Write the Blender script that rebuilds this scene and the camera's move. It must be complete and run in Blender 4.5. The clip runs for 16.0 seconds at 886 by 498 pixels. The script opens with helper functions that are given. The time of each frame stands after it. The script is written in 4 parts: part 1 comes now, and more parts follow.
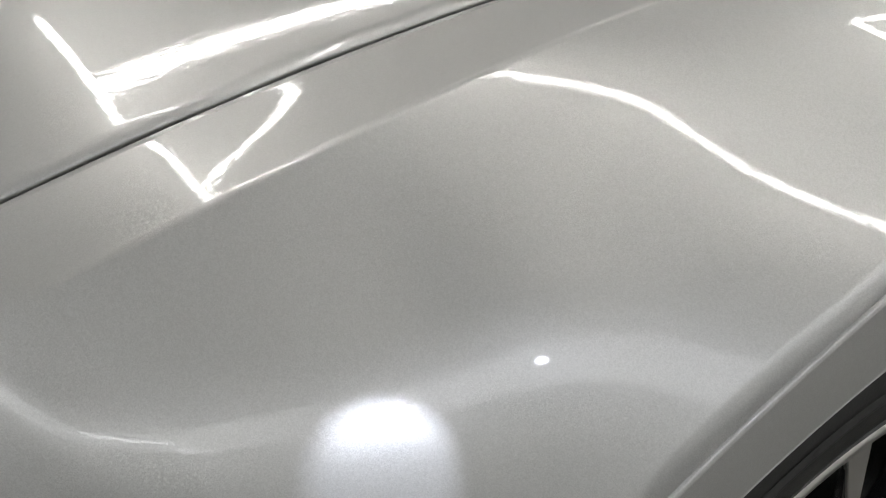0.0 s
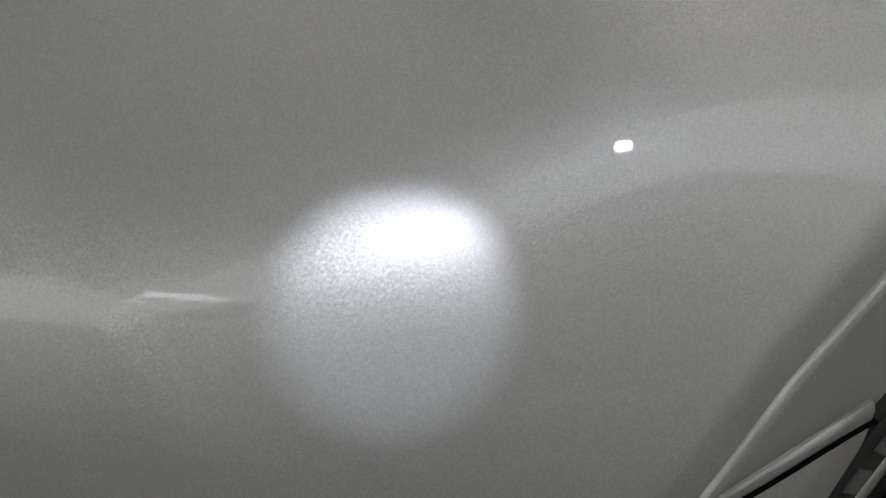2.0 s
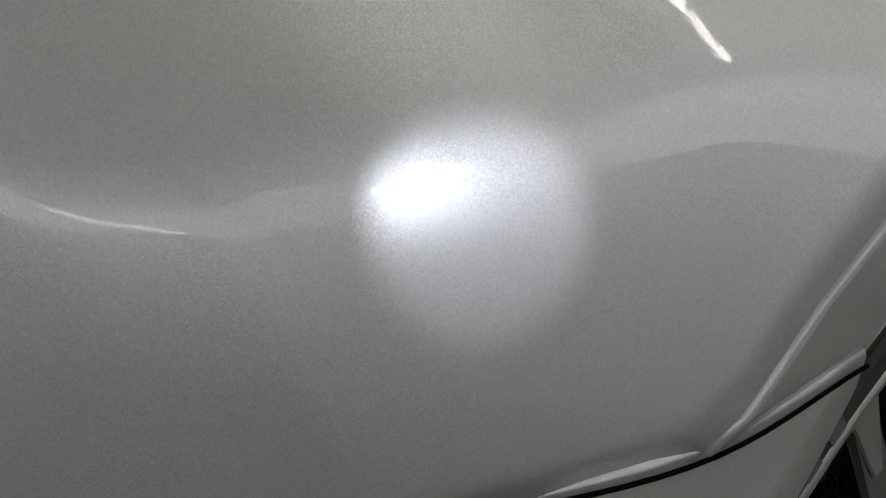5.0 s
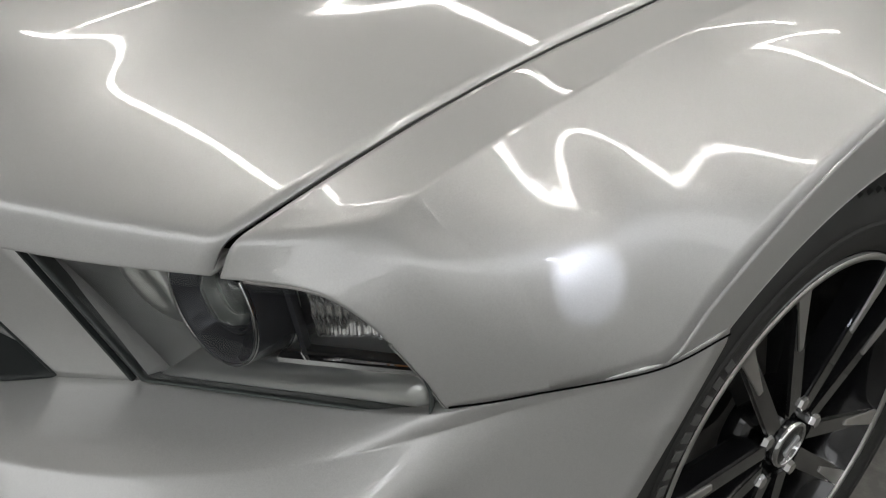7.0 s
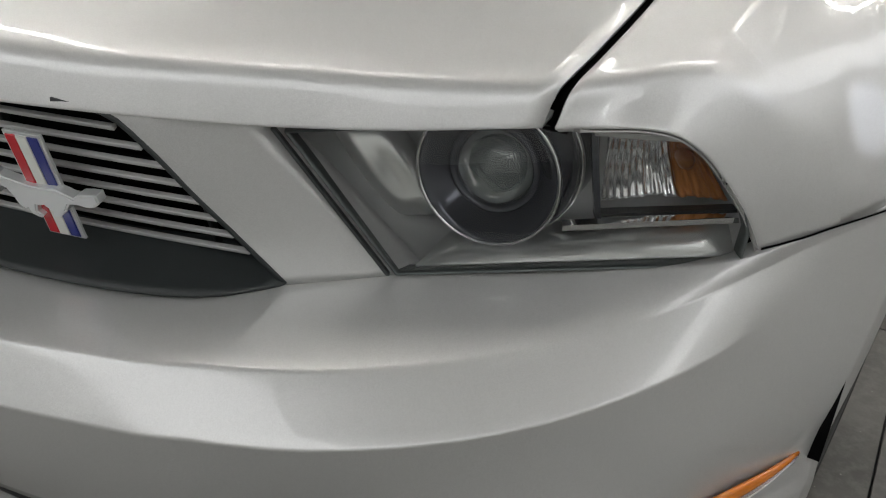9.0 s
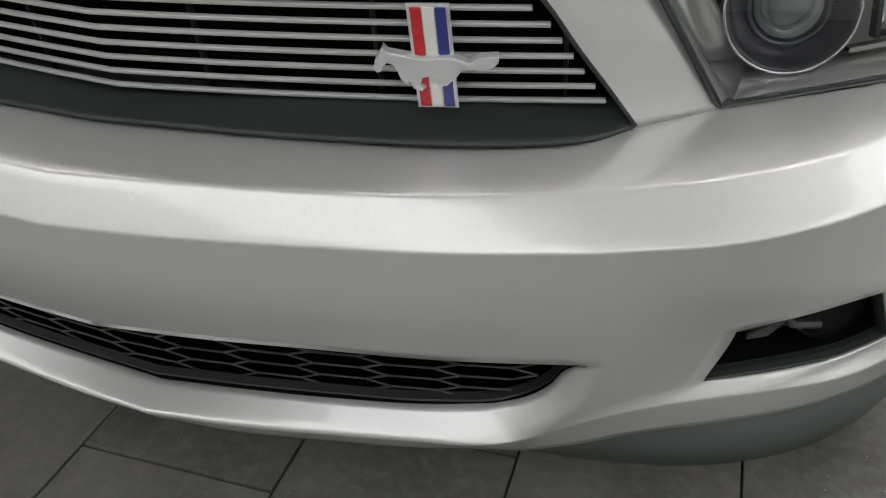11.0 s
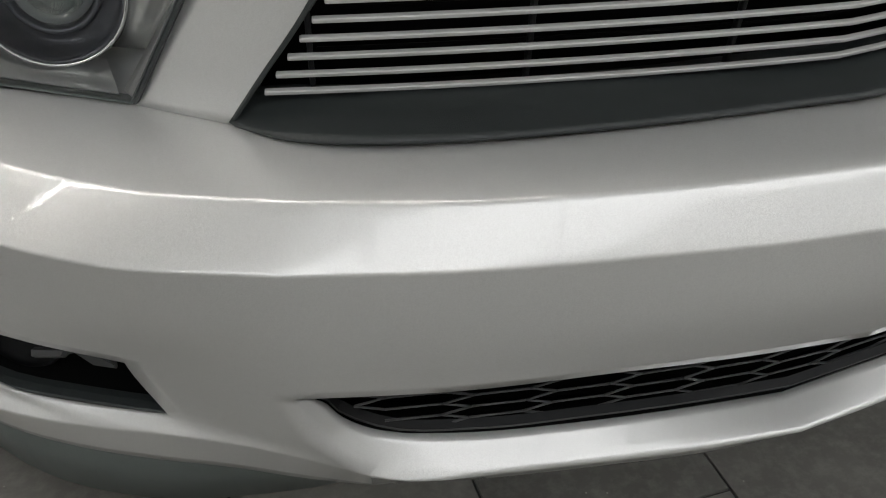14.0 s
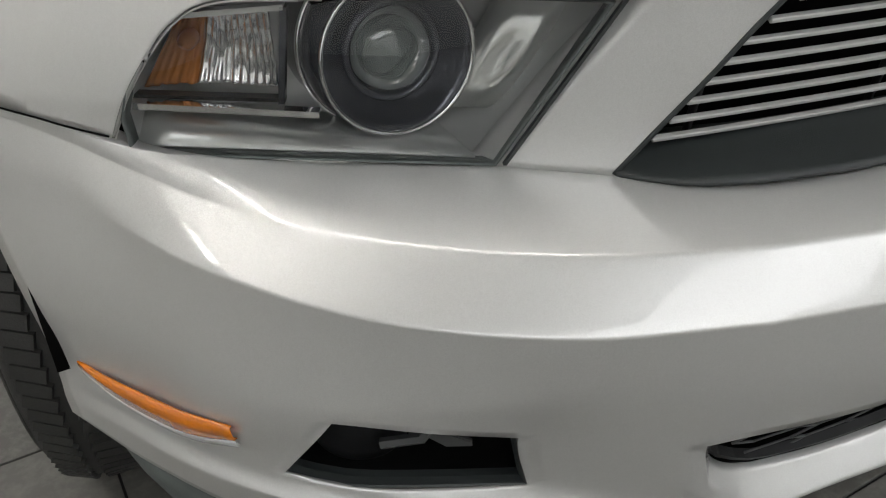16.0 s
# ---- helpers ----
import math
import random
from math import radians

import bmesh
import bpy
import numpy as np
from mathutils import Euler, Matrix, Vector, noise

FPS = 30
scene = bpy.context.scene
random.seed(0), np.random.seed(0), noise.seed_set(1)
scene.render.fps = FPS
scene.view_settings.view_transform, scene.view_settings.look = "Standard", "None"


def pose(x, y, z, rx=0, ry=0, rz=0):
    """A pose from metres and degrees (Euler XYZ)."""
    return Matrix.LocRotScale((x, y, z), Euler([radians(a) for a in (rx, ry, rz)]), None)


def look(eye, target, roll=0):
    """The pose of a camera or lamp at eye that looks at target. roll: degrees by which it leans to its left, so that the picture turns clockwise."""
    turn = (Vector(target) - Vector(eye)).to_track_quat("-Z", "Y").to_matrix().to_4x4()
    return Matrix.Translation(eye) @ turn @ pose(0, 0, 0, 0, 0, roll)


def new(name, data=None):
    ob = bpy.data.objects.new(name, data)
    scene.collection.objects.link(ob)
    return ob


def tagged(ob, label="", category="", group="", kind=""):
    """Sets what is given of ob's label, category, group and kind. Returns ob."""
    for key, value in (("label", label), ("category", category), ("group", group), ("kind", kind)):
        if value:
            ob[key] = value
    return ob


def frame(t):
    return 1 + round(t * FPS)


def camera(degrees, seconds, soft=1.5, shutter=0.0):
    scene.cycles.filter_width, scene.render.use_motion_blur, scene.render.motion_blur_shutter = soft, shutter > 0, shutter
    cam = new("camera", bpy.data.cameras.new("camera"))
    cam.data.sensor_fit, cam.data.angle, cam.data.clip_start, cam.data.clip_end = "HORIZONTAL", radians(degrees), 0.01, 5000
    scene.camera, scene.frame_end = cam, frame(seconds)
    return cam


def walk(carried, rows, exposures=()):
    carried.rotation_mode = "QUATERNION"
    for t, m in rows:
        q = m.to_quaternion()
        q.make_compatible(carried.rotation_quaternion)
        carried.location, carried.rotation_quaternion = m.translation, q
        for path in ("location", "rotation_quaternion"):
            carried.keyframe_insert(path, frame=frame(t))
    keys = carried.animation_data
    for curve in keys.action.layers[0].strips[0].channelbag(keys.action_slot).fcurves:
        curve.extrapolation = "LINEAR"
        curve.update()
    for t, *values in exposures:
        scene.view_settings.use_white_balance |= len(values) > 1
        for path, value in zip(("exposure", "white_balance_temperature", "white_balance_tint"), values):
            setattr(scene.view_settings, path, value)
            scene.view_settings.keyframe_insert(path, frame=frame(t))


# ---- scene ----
cam = camera(54.56, 16.0, soft=1.15)
walk(cam, [
    (0.0, pose(1.0747, 0.4159, 0.9857, 56.69, 3.05, 54.78)),
    (0.5, pose(1.0484, 0.4071, 0.9640, 55.30, 3.22, 54.30)),
    (1.0, pose(1.0226, 0.4072, 0.9368, 56.60, 2.59, 52.40)),
    (1.5, pose(0.9838, 0.4260, 0.8945, 54.39, 2.13, 49.91)),
    (2.0, pose(1.0143, 0.4632, 0.8626, 51.81, 10.82, 55.53)),
    (2.5, pose(1.0045, 0.4633, 0.8507, 51.15, 11.72, 55.70)),
    (3.0, pose(0.9961, 0.4540, 0.8320, 53.03, 10.43, 54.68)),
    (3.2, pose(0.9991, 0.4454, 0.8360, 53.36, 9.69, 55.17)),
    (5.3, pose(1.0061, 0.3814, 0.8310, 59.65, 3.05, 47.25)),
    (5.5, pose(1.0252, 0.3903, 0.8351, 58.75, 3.53, 50.30)),
    (6.0, pose(1.1104, 0.3089, 0.9189, 57.79, 2.89, 49.60)),
    (6.5, pose(1.2400, 0.1768, 1.0525, 58.17, 2.96, 49.45)),
    (7.0, pose(1.2042, 0.0696, 1.1021, 58.32, 2.70, 47.29)),
    (7.5, pose(1.0356, -0.0047, 1.0662, 58.57, 1.75, 43.61)),
    (8.0, pose(0.9581, -0.0600, 1.0007, 59.97, 0.28, 39.93)),
    (8.2, pose(0.9626, -0.0789, 0.9964, 59.36, -0.24, 38.91)),
    (10.3, pose(0.7045, -0.4795, 0.9438, 58.48, -0.18, 19.36)),
    (10.5, pose(0.6885, -0.4893, 0.9281, 58.05, 1.06, 20.72)),
    (11.0, pose(0.5364, -0.5397, 0.9321, 57.33, 0.45, 17.30)),
    (11.5, pose(0.3860, -0.5685, 0.9154, 57.26, -0.10, 13.37)),
    (12.0, pose(0.2101, -0.5775, 0.9270, 56.78, -0.10, 7.70)),
    (12.5, pose(0.0000, -0.6045, 0.9410, 56.64, -0.19, 1.12)),
    (13.0, pose(-0.1787, -0.5785, 0.9603, 55.71, 0.89, -6.66)),
    (13.5, pose(-0.3452, -0.5105, 0.9393, 55.93, 1.16, -13.02)),
    (14.0, pose(-0.5022, -0.4341, 0.8936, 55.80, 1.37, -17.12)),
    (14.5, pose(-0.6749, -0.3793, 0.8625, 56.30, 2.09, -21.26)),
    (15.0, pose(-0.8107, -0.2995, 0.8565, 55.62, 1.71, -25.52)),
    (15.5, pose(-0.8891, -0.2565, 0.8781, 55.31, 1.74, -28.42)),
    (16.0, pose(-0.8843, -0.2352, 0.9170, 56.59, 1.60, -30.03)),
], exposures=[(0.0, 0.05), (1.0, -0.15), (2.0, -0.5), (3.2, -0.65), (5.3, -0.35), (6.0, 0.08), (8.2, 0.15), (10.3, 0.88), (13.0, 0.88), (16.0, 1.05)])

# ---------------------------------------------------------------- world and light
world = bpy.data.worlds.new("room_dark")
scene.world = world
world.use_nodes = True
world.node_tree.nodes["Background"].inputs[0].default_value = (0.5, 0.52, 0.55, 1)
world.node_tree.nodes["Background"].inputs[1].default_value = 0.02
LIGHT = 21.0          # strength of the strip lights
CEILING_Z = 2.75
TORCH = 1.8
FILL = 1.3           # strength of the added fill panels before and beside the car


# hand torch held close to the wing
torch = bpy.data.lights.new("torch", "SPOT")
torch.energy, torch.color, torch.spot_size, torch.spot_blend, torch.shadow_soft_size = TORCH, (0.80, 0.84, 1.0), radians(11.5), 0.10, 0.007
new("torch", torch).matrix_world = look((1.080, 0.486, 0.928), (0.861, 0.521, 0.722))
# spill of its small lens
spill = bpy.data.lights.new("torch_lens", "POINT")
spill.energy, spill.color, spill.shadow_soft_size = 0.12, (0.80, 0.84, 1.0), 0.008
new("torch_lens", spill).location = (1.090, 0.546, 0.941)


# ---------------------------------------------------------------- materials
def material(name, color, rough=0.5, metal=0.0, coat=0.0, coat_rough=0.03, emit=None, noise_scale=0, noise_amount=0.0,
             bump=0.0, bump_scale=200, transmission=0.0, spec=0.5):
    mat = bpy.data.materials.new(name)
    mat.use_nodes = True
    nt = mat.node_tree
    b = nt.nodes["Principled BSDF"]
    b.inputs["Base Color"].default_value = (*color, 1)
    b.inputs["Roughness"].default_value = rough
    b.inputs["Metallic"].default_value = metal
    b.inputs["Coat Weight"].default_value = coat
    b.inputs["Coat Roughness"].default_value = coat_rough
    b.inputs["Transmission Weight"].default_value = transmission
    b.inputs["Specular IOR Level"].default_value = spec
    if emit:
        b.inputs["Emission Color"].default_value = (*emit[0], 1)
        b.inputs["Emission Strength"].default_value = emit[1]
    co = nt.nodes.new("ShaderNodeTexCoord")
    if noise_scale:
        n = nt.nodes.new("ShaderNodeTexNoise")
        n.inputs["Scale"].default_value = noise_scale
        n.inputs["Detail"].default_value = 6
        nt.links.new(co.outputs["Object"], n.inputs["Vector"])
        mix = nt.nodes.new("ShaderNodeMix")
        mix.data_type = "RGBA"
        mix.inputs[6].default_value = (*[c * (1 - noise_amount) for c in color], 1)
        mix.inputs[7].default_value = (*[min(1, c * (1 + noise_amount)) for c in color], 1)
        nt.links.new(n.outputs["Fac"], mix.inputs[0])
        nt.links.new(mix.outputs[2], b.inputs["Base Color"])
    if bump:
        n2 = nt.nodes.new("ShaderNodeTexNoise")
        n2.inputs["Scale"].default_value = bump_scale
        n2.inputs["Detail"].default_value = 4
        nt.links.new(co.outputs["Object"], n2.inputs["Vector"])
        bp = nt.nodes.new("ShaderNodeBump")
        bp.inputs["Strength"].default_value = bump
        bp.inputs["Distance"].default_value = 0.002
        nt.links.new(n2.outputs["Fac"], bp.inputs["Height"])
        nt.links.new(bp.outputs["Normal"], b.inputs["Normal"])
    return mat


def silver_paint():
    """Silver metallic under clear lacquer: tilted flakes, faint orange peel."""
    mat = material("silver_metallic_paint", (0.62, 0.62, 0.60), 0.36, 0.42, 1.0, 0.012)
    nt = mat.node_tree
    b = nt.nodes["Principled BSDF"]
    co = nt.nodes.new("ShaderNodeTexCoord")
    flake = nt.nodes.new("ShaderNodeTexVoronoi")
    flake.inputs["Scale"].default_value = 2300
    nt.links.new(co.outputs["Object"], flake.inputs["Vector"])
    tone = nt.nodes.new("ShaderNodeMix")
    tone.data_type = "RGBA"
    tone.inputs[6].default_value = (0.58, 0.58, 0.565, 1)
    tone.inputs[7].default_value = (0.68, 0.68, 0.665, 1)
    sep = nt.nodes.new("ShaderNodeSeparateColor")
    nt.links.new(flake.outputs["Color"], sep.inputs[0])
    nt.links.new(sep.outputs[0], tone.inputs[0])
    nt.links.new(tone.outputs[2], b.inputs["Base Color"])
    # each flake lies a little askew
    geo = nt.nodes.new("ShaderNodeNewGeometry")
    lean = nt.nodes.new("ShaderNodeVectorMath")
    lean.operation = "MULTIPLY_ADD"
    lean.inputs[1].default_value = (0.11, 0.11, 0.11)
    lean.inputs[2].default_value = (-0.055, -0.055, -0.055)
    nt.links.new(flake.outputs["Color"], lean.inputs[0])
    add = nt.nodes.new("ShaderNodeVectorMath")
    nt.links.new(geo.outputs["Normal"], add.inputs[0])
    nt.links.new(lean.outputs[0], add.inputs[1])
    unit = nt.nodes.new("ShaderNodeVectorMath")
    unit.operation = "NORMALIZE"
    nt.links.new(add.outputs[0], unit.inputs[0])
    nt.links.new(unit.outputs[0], b.inputs["Normal"])
    peel = nt.nodes.new("ShaderNodeTexNoise")
    peel.inputs["Scale"].default_value = 260
    peel.inputs["Detail"].default_value = 2
    nt.links.new(co.outputs["Object"], peel.inputs["Vector"])
    bp = nt.nodes.new("ShaderNodeBump")
    bp.inputs["Strength"].default_value = 0.014
    bp.inputs["Distance"].default_value = 0.002
    nt.links.new(peel.outputs["Fac"], bp.inputs["Height"])
    nt.links.new(bp.outputs["Normal"], b.inputs["Coat Normal"])
    return mat


PAINT = silver_paint()
BLACK = material("black_plastic", (0.010, 0.0105, 0.011), 0.5, bump=0.15, bump_scale=900, spec=0.3)
VALANCE = material("dark_grey_plastic", (0.030, 0.035, 0.035), 0.45, bump=0.2, bump_scale=1200)
DAM = material("grey_textured_plastic", (0.11, 0.125, 0.12), 0.5, bump=0.25, bump_scale=700, noise_scale=9, noise_amount=0.2)
# near-black, the shade of hollow places put into the colour
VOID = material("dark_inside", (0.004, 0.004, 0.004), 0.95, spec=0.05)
MESH = material("dark_grey_mesh_plastic", (0.055, 0.057, 0.058), 0.4)
BILLET = material("brushed_aluminium", (0.52, 0.52, 0.505), 0.42, 0.35, bump=0.1, bump_scale=1500)
BRIGHT = material("bright_reflector", (0.9, 0.9, 0.9), 0.22, 0.9)
CHROME = material("chrome", (0.85, 0.85, 0.86), 0.06, 1.0)
SATIN = material("satin_reflector", (0.72, 0.73, 0.71), 0.28, 0.8)
GREYREFL = material("smoky_lamp_shell", (0.62, 0.63, 0.62), 0.35, 0.25)
PROJ = material("projector_glass", (0.62, 0.70, 0.66), 0.04, 0.0, coat=1.0, transmission=0.82)
AMBER = material("amber_lens", (0.72, 0.20, 0.003), 0.25, coat=0.8, noise_scale=60, noise_amount=0.12)
# amber of the bulb, also of its reflection painted on the turn reflector
AMBER_IN = material("amber_bulb", (0.50, 0.19, 0.05), 0.3, 0.5)
BARREL = material("graphite_lamp_barrel", (0.085, 0.09, 0.105), 0.14, 0.5)
RED = material("red_enamel", (0.55, 0.02, 0.03), 0.25, coat=0.6)
WHITE = material("white_enamel", (0.78, 0.77, 0.72), 0.25, coat=0.6)
BLUE = material("blue_enamel", (0.03, 0.04, 0.22), 0.25, coat=0.6)
HORSE = material("satin_chrome", (0.70, 0.71, 0.71), 0.30, 0.45)
RUBBER = material("tyre_rubber", (0.032, 0.032, 0.030), 0.62, bump=0.2, bump_scale=500, noise_scale=20, noise_amount=0.25)
WHEEL_BLACK = material("gloss_black_alloy", (0.012, 0.012, 0.013), 0.18, coat=1.0)
MACHINED = material("machined_alloy", (0.66, 0.65, 0.63), 0.3, 0.9)
WALL = material("pale_wall_paint", (0.78, 0.78, 0.765), 0.75, noise_scale=1.5, noise_amount=0.08)
CEIL = material("pale_ceiling_paint", (0.62, 0.62, 0.61), 0.8, noise_scale=1.0, noise_amount=0.05)
LED = material("led_strip", (1, 1, 1), 0.5, emit=((1.0, 0.97, 0.93), LIGHT))
FILL_GLOW = material("fill_panel_glow", (1, 1, 1), 0.5, emit=((0.97, 0.98, 1.0), FILL))
ALU = material("lamp_housing_white", (0.6, 0.6, 0.6), 0.5)
GROUT = material("dark_grout", (0.025, 0.025, 0.024), 0.9)


def slate():
    """Dark grey stone tile with cloudy stains, its tone set tile by tile."""
    mat = material("dark_slate_tile", (0.10, 0.10, 0.095), 0.55, bump=0.25, bump_scale=90)
    nt = mat.node_tree
    b = nt.nodes["Principled BSDF"]
    geo = nt.nodes.new("ShaderNodeNewGeometry")
    n = nt.nodes.new("ShaderNodeTexNoise")
    n.inputs["Scale"].default_value = 5
    n.inputs["Detail"].default_value = 8
    nt.links.new(geo.outputs["Position"], n.inputs["Vector"])
    info = nt.nodes.new("ShaderNodeObjectInfo")
    add = nt.nodes.new("ShaderNodeMath")
    add.operation = "MULTIPLY_ADD"
    add.inputs[1].default_value = 0.35
    nt.links.new(info.outputs["Random"], add.inputs[0])
    nt.links.new(n.outputs["Fac"], add.inputs[2])
    ramp = nt.nodes.new("ShaderNodeValToRGB")
    ramp.color_ramp.elements[0].position = 0.25
    ramp.color_ramp.elements[0].color = (0.047, 0.046, 0.042, 1)
    ramp.color_ramp.elements[1].position = 0.95
    ramp.color_ramp.elements[1].color = (0.15, 0.145, 0.13, 1)
    nt.links.new(add.outputs[0], ramp.inputs[0])
    # pale dust clouds and fine specks
    dust = nt.nodes.new("ShaderNodeTexNoise")
    dust.inputs["Scale"].default_value = 38
    dust.inputs["Detail"].default_value = 9
    dust.inputs["Roughness"].default_value = 0.7
    nt.links.new(geo.outputs["Position"], dust.inputs["Vector"])
    dr = nt.nodes.new("ShaderNodeMapRange")
    dr.inputs[1].default_value, dr.inputs[2].default_value, dr.inputs[4].default_value = 0.45, 0.78, 0.30
    nt.links.new(dust.outputs["Fac"], dr.inputs[0])
    speck = nt.nodes.new("ShaderNodeTexVoronoi")
    speck.inputs["Scale"].default_value = 34
    nt.links.new(geo.outputs["Position"], speck.inputs["Vector"])
    sr = nt.nodes.new("ShaderNodeMapRange")
    sr.inputs[1].default_value, sr.inputs[2].default_value, sr.inputs[3].default_value, sr.inputs[4].default_value = 0.035, 0.06, 0.75, 0.0
    nt.links.new(speck.outputs["Distance"], sr.inputs[0])
    top = nt.nodes.new("ShaderNodeMath")
    top.operation = "MAXIMUM"
    nt.links.new(dr.outputs[0], top.inputs[0])
    nt.links.new(sr.outputs[0], top.inputs[1])
    mix = nt.nodes.new("ShaderNodeMix")
    mix.data_type = "RGBA"
    mix.inputs[7].default_value = (0.36, 0.35, 0.32, 1)
    nt.links.new(top.outputs[0], mix.inputs[0])
    nt.links.new(ramp.outputs[0], mix.inputs[6])
    nt.links.new(mix.outputs[2], b.inputs["Base Color"])
    return mat


SLATE = slate()


# ---------------------------------------------------------------- geometry helpers
def mesh_of(bm, name):
    me = bpy.data.meshes.new(name)
    bm.to_mesh(me)
    bm.free()
    return me


def part(name, bm, mat, parent, label="", smooth=True):
    me = mesh_of(bm, name)
    me.materials.append(mat)
    for p in me.polygons:
        p.use_smooth = smooth
    ob = new(name, me)
    ob.parent = parent
    return tagged(ob, label) if label else ob


def spline(ctrl, n, t0=0.0, t1=1.0):
    """n points on a smooth curve through the control points, spaced by chord length."""
    c = np.array(ctrl, float)
    d = np.r_[0, np.cumsum(np.linalg.norm(np.diff(c, axis=0), axis=1))]
    d /= d[-1]
    m = np.gradient(c, d, axis=0)
    out = []
    for t in np.linspace(t0, t1, n):
        i = min(max(np.searchsorted(d, t) - 1, 0), len(d) - 2)
        h = d[i + 1] - d[i]
        s = (t - d[i]) / h
        out.append((2 * s**3 - 3 * s**2 + 1) * c[i] + (s**3 - 2 * s**2 + s) * h * m[i]
                   + (-2 * s**3 + 3 * s**2) * c[i + 1] + (s**3 - s**2) * h * m[i + 1])
    return np.array(out)


def grid(rows, bm=None):
    """A sheet of quads from rows of points."""
    bm = bm or bmesh.new()
    vs = [[bm.verts.new(p) for p in r] for r in rows]
    for a, b in zip(vs, vs[1:]):
        for i in range(len(a) - 1):
            try:
                bm.faces.new((a[i], a[i + 1], b[i + 1], b[i]))
            except ValueError:
                pass
    return bm


def folded(curves, radii, between=3):
    """Rows of a sheet that runs from curve to curve and is rounded by radii[i] where it folds."""
    k = len(curves)
    bends = []
    for i, c in enumerate(curves):
        if 0 < i < k - 1 and np.max(radii[i]) > 0:
            da, db = curves[i - 1] - c, curves[i + 1] - c
            la = np.linalg.norm(da, axis=1, keepdims=True) + 1e-9
            lb = np.linalg.norm(db, axis=1, keepdims=True) + 1e-9
            r = np.minimum(radii[i], np.minimum(la, lb) * 0.45)
            pa, pb = c + da / la * r, c + db / lb * r
            bends.append([(1 - t)**2 * pa + 2 * t * (1 - t) * c + t * t * pb for t in (0.0, 0.25, 0.5, 0.75, 1.0)])
        else:
            bends.append([c])
    rows = []
    for i, bend in enumerate(bends):
        rows += bend
        if i < k - 1:
            for t in np.linspace(0, 1, between + 2)[1:-1]:
                rows.append(bend[-1] * (1 - t) + bends[i + 1][0] * t)
    return rows


def outward(bm, centre):
    """Turns all faces so that they look away from centre."""
    bmesh.ops.remove_doubles(bm, verts=bm.verts, dist=0.0002)
    bmesh.ops.recalc_face_normals(bm, faces=bm.faces)
    c = Vector(centre)
    s = sum((f.normal.dot(f.calc_center_median() - c)) * f.calc_area() for f in bm.faces)
    if s < 0:
        bmesh.ops.reverse_faces(bm, faces=bm.faces)
    return bm


def mirrored(bm):
    """A copy of bm on the other side of the car."""
    me = mesh_of(bm.copy(), "tmp")
    b2 = bmesh.new()
    b2.from_mesh(me)
    bpy.data.meshes.remove(me)
    for v in b2.verts:
        v.co.x *= -1
    bmesh.ops.reverse_faces(b2, faces=b2.faces)
    return b2


def both(bm):
    """bm joined with its mirror image."""
    me = mesh_of(mirrored(bm), "tmp")
    bm.from_mesh(me)
    bpy.data.meshes.remove(me)
    bmesh.ops.remove_doubles(bm, verts=bm.verts, dist=0.0003)
    return bm


def thick(ob, t=0.004):
    m = ob.modifiers.new("thickness", "SOLIDIFY")
    m.thickness, m.offset = t, -1
    return ob


def box(bm, size, m=None, bevel=0.0):
    r = bmesh.ops.create_cube(bm, size=1.0)
    bmesh.ops.scale(bm, vec=size, verts=r["verts"])
    if bevel:
        es = list({e for v in r["verts"] for e in v.link_edges})
        res = bmesh.ops.bevel(bm, geom=es, offset=bevel, segments=2, affect="EDGES", profile=0.6)
        vs = list({v for f in res["faces"] for v in f.verts} | {v for v in r["verts"] if v.is_valid})
    else:
        vs = r["verts"]
    if m is not None:
        bmesh.ops.transform(bm, matrix=m, verts=vs)
    return bm


def tube(bm, pts, radius, sides=8, closed=False):
    """A round rod along points."""
    pts = [Vector(p) for p in pts]
    rings = []
    n = len(pts)
    for i, p in enumerate(pts):
        a = pts[(i - 1) % n] if closed or i else p
        b = pts[(i + 1) % n] if closed or i < n - 1 else p
        d = (b - a).normalized()
        u = d.cross(Vector((0, 0, 1)))
        if u.length < 0.01:
            u = d.cross(Vector((1, 0, 0)))
        u.normalize()
        w = d.cross(u)
        rings.append([bm.verts.new(p + radius * (math.cos(k * 2 * math.pi / sides) * u + math.sin(k * 2 * math.pi / sides) * w)) for k in range(sides)])
    for i in range(n if closed else n - 1):
        a, b = rings[i], rings[(i + 1) % n]
        for k in range(sides):
            bm.faces.new((a[k], a[(k + 1) % sides], b[(k + 1) % sides], b[k]))
    if not closed:
        bm.faces.new(rings[0][::-1])
        bm.faces.new(rings[-1])
    return bm


def lathe(profile, n=48, axis="X"):
    """Turns (distance along the axis, radius) pairs round the axis."""
    bm = bmesh.new()
    rings = []
    for a, r in profile:
        rings.append([bm.verts.new((a, r * math.cos(2 * math.pi * k / n), r * math.sin(2 * math.pi * k / n))) for k in range(n)])
    for p, q in zip(rings, rings[1:]):
        for k in range(n):
            bm.faces.new((p[k], p[(k + 1) % n], q[(k + 1) % n], q[k]))
    bmesh.ops.remove_doubles(bm, verts=bm.verts, dist=0.00005)
    bmesh.ops.recalc_face_normals(bm, faces=bm.faces)
    return bm


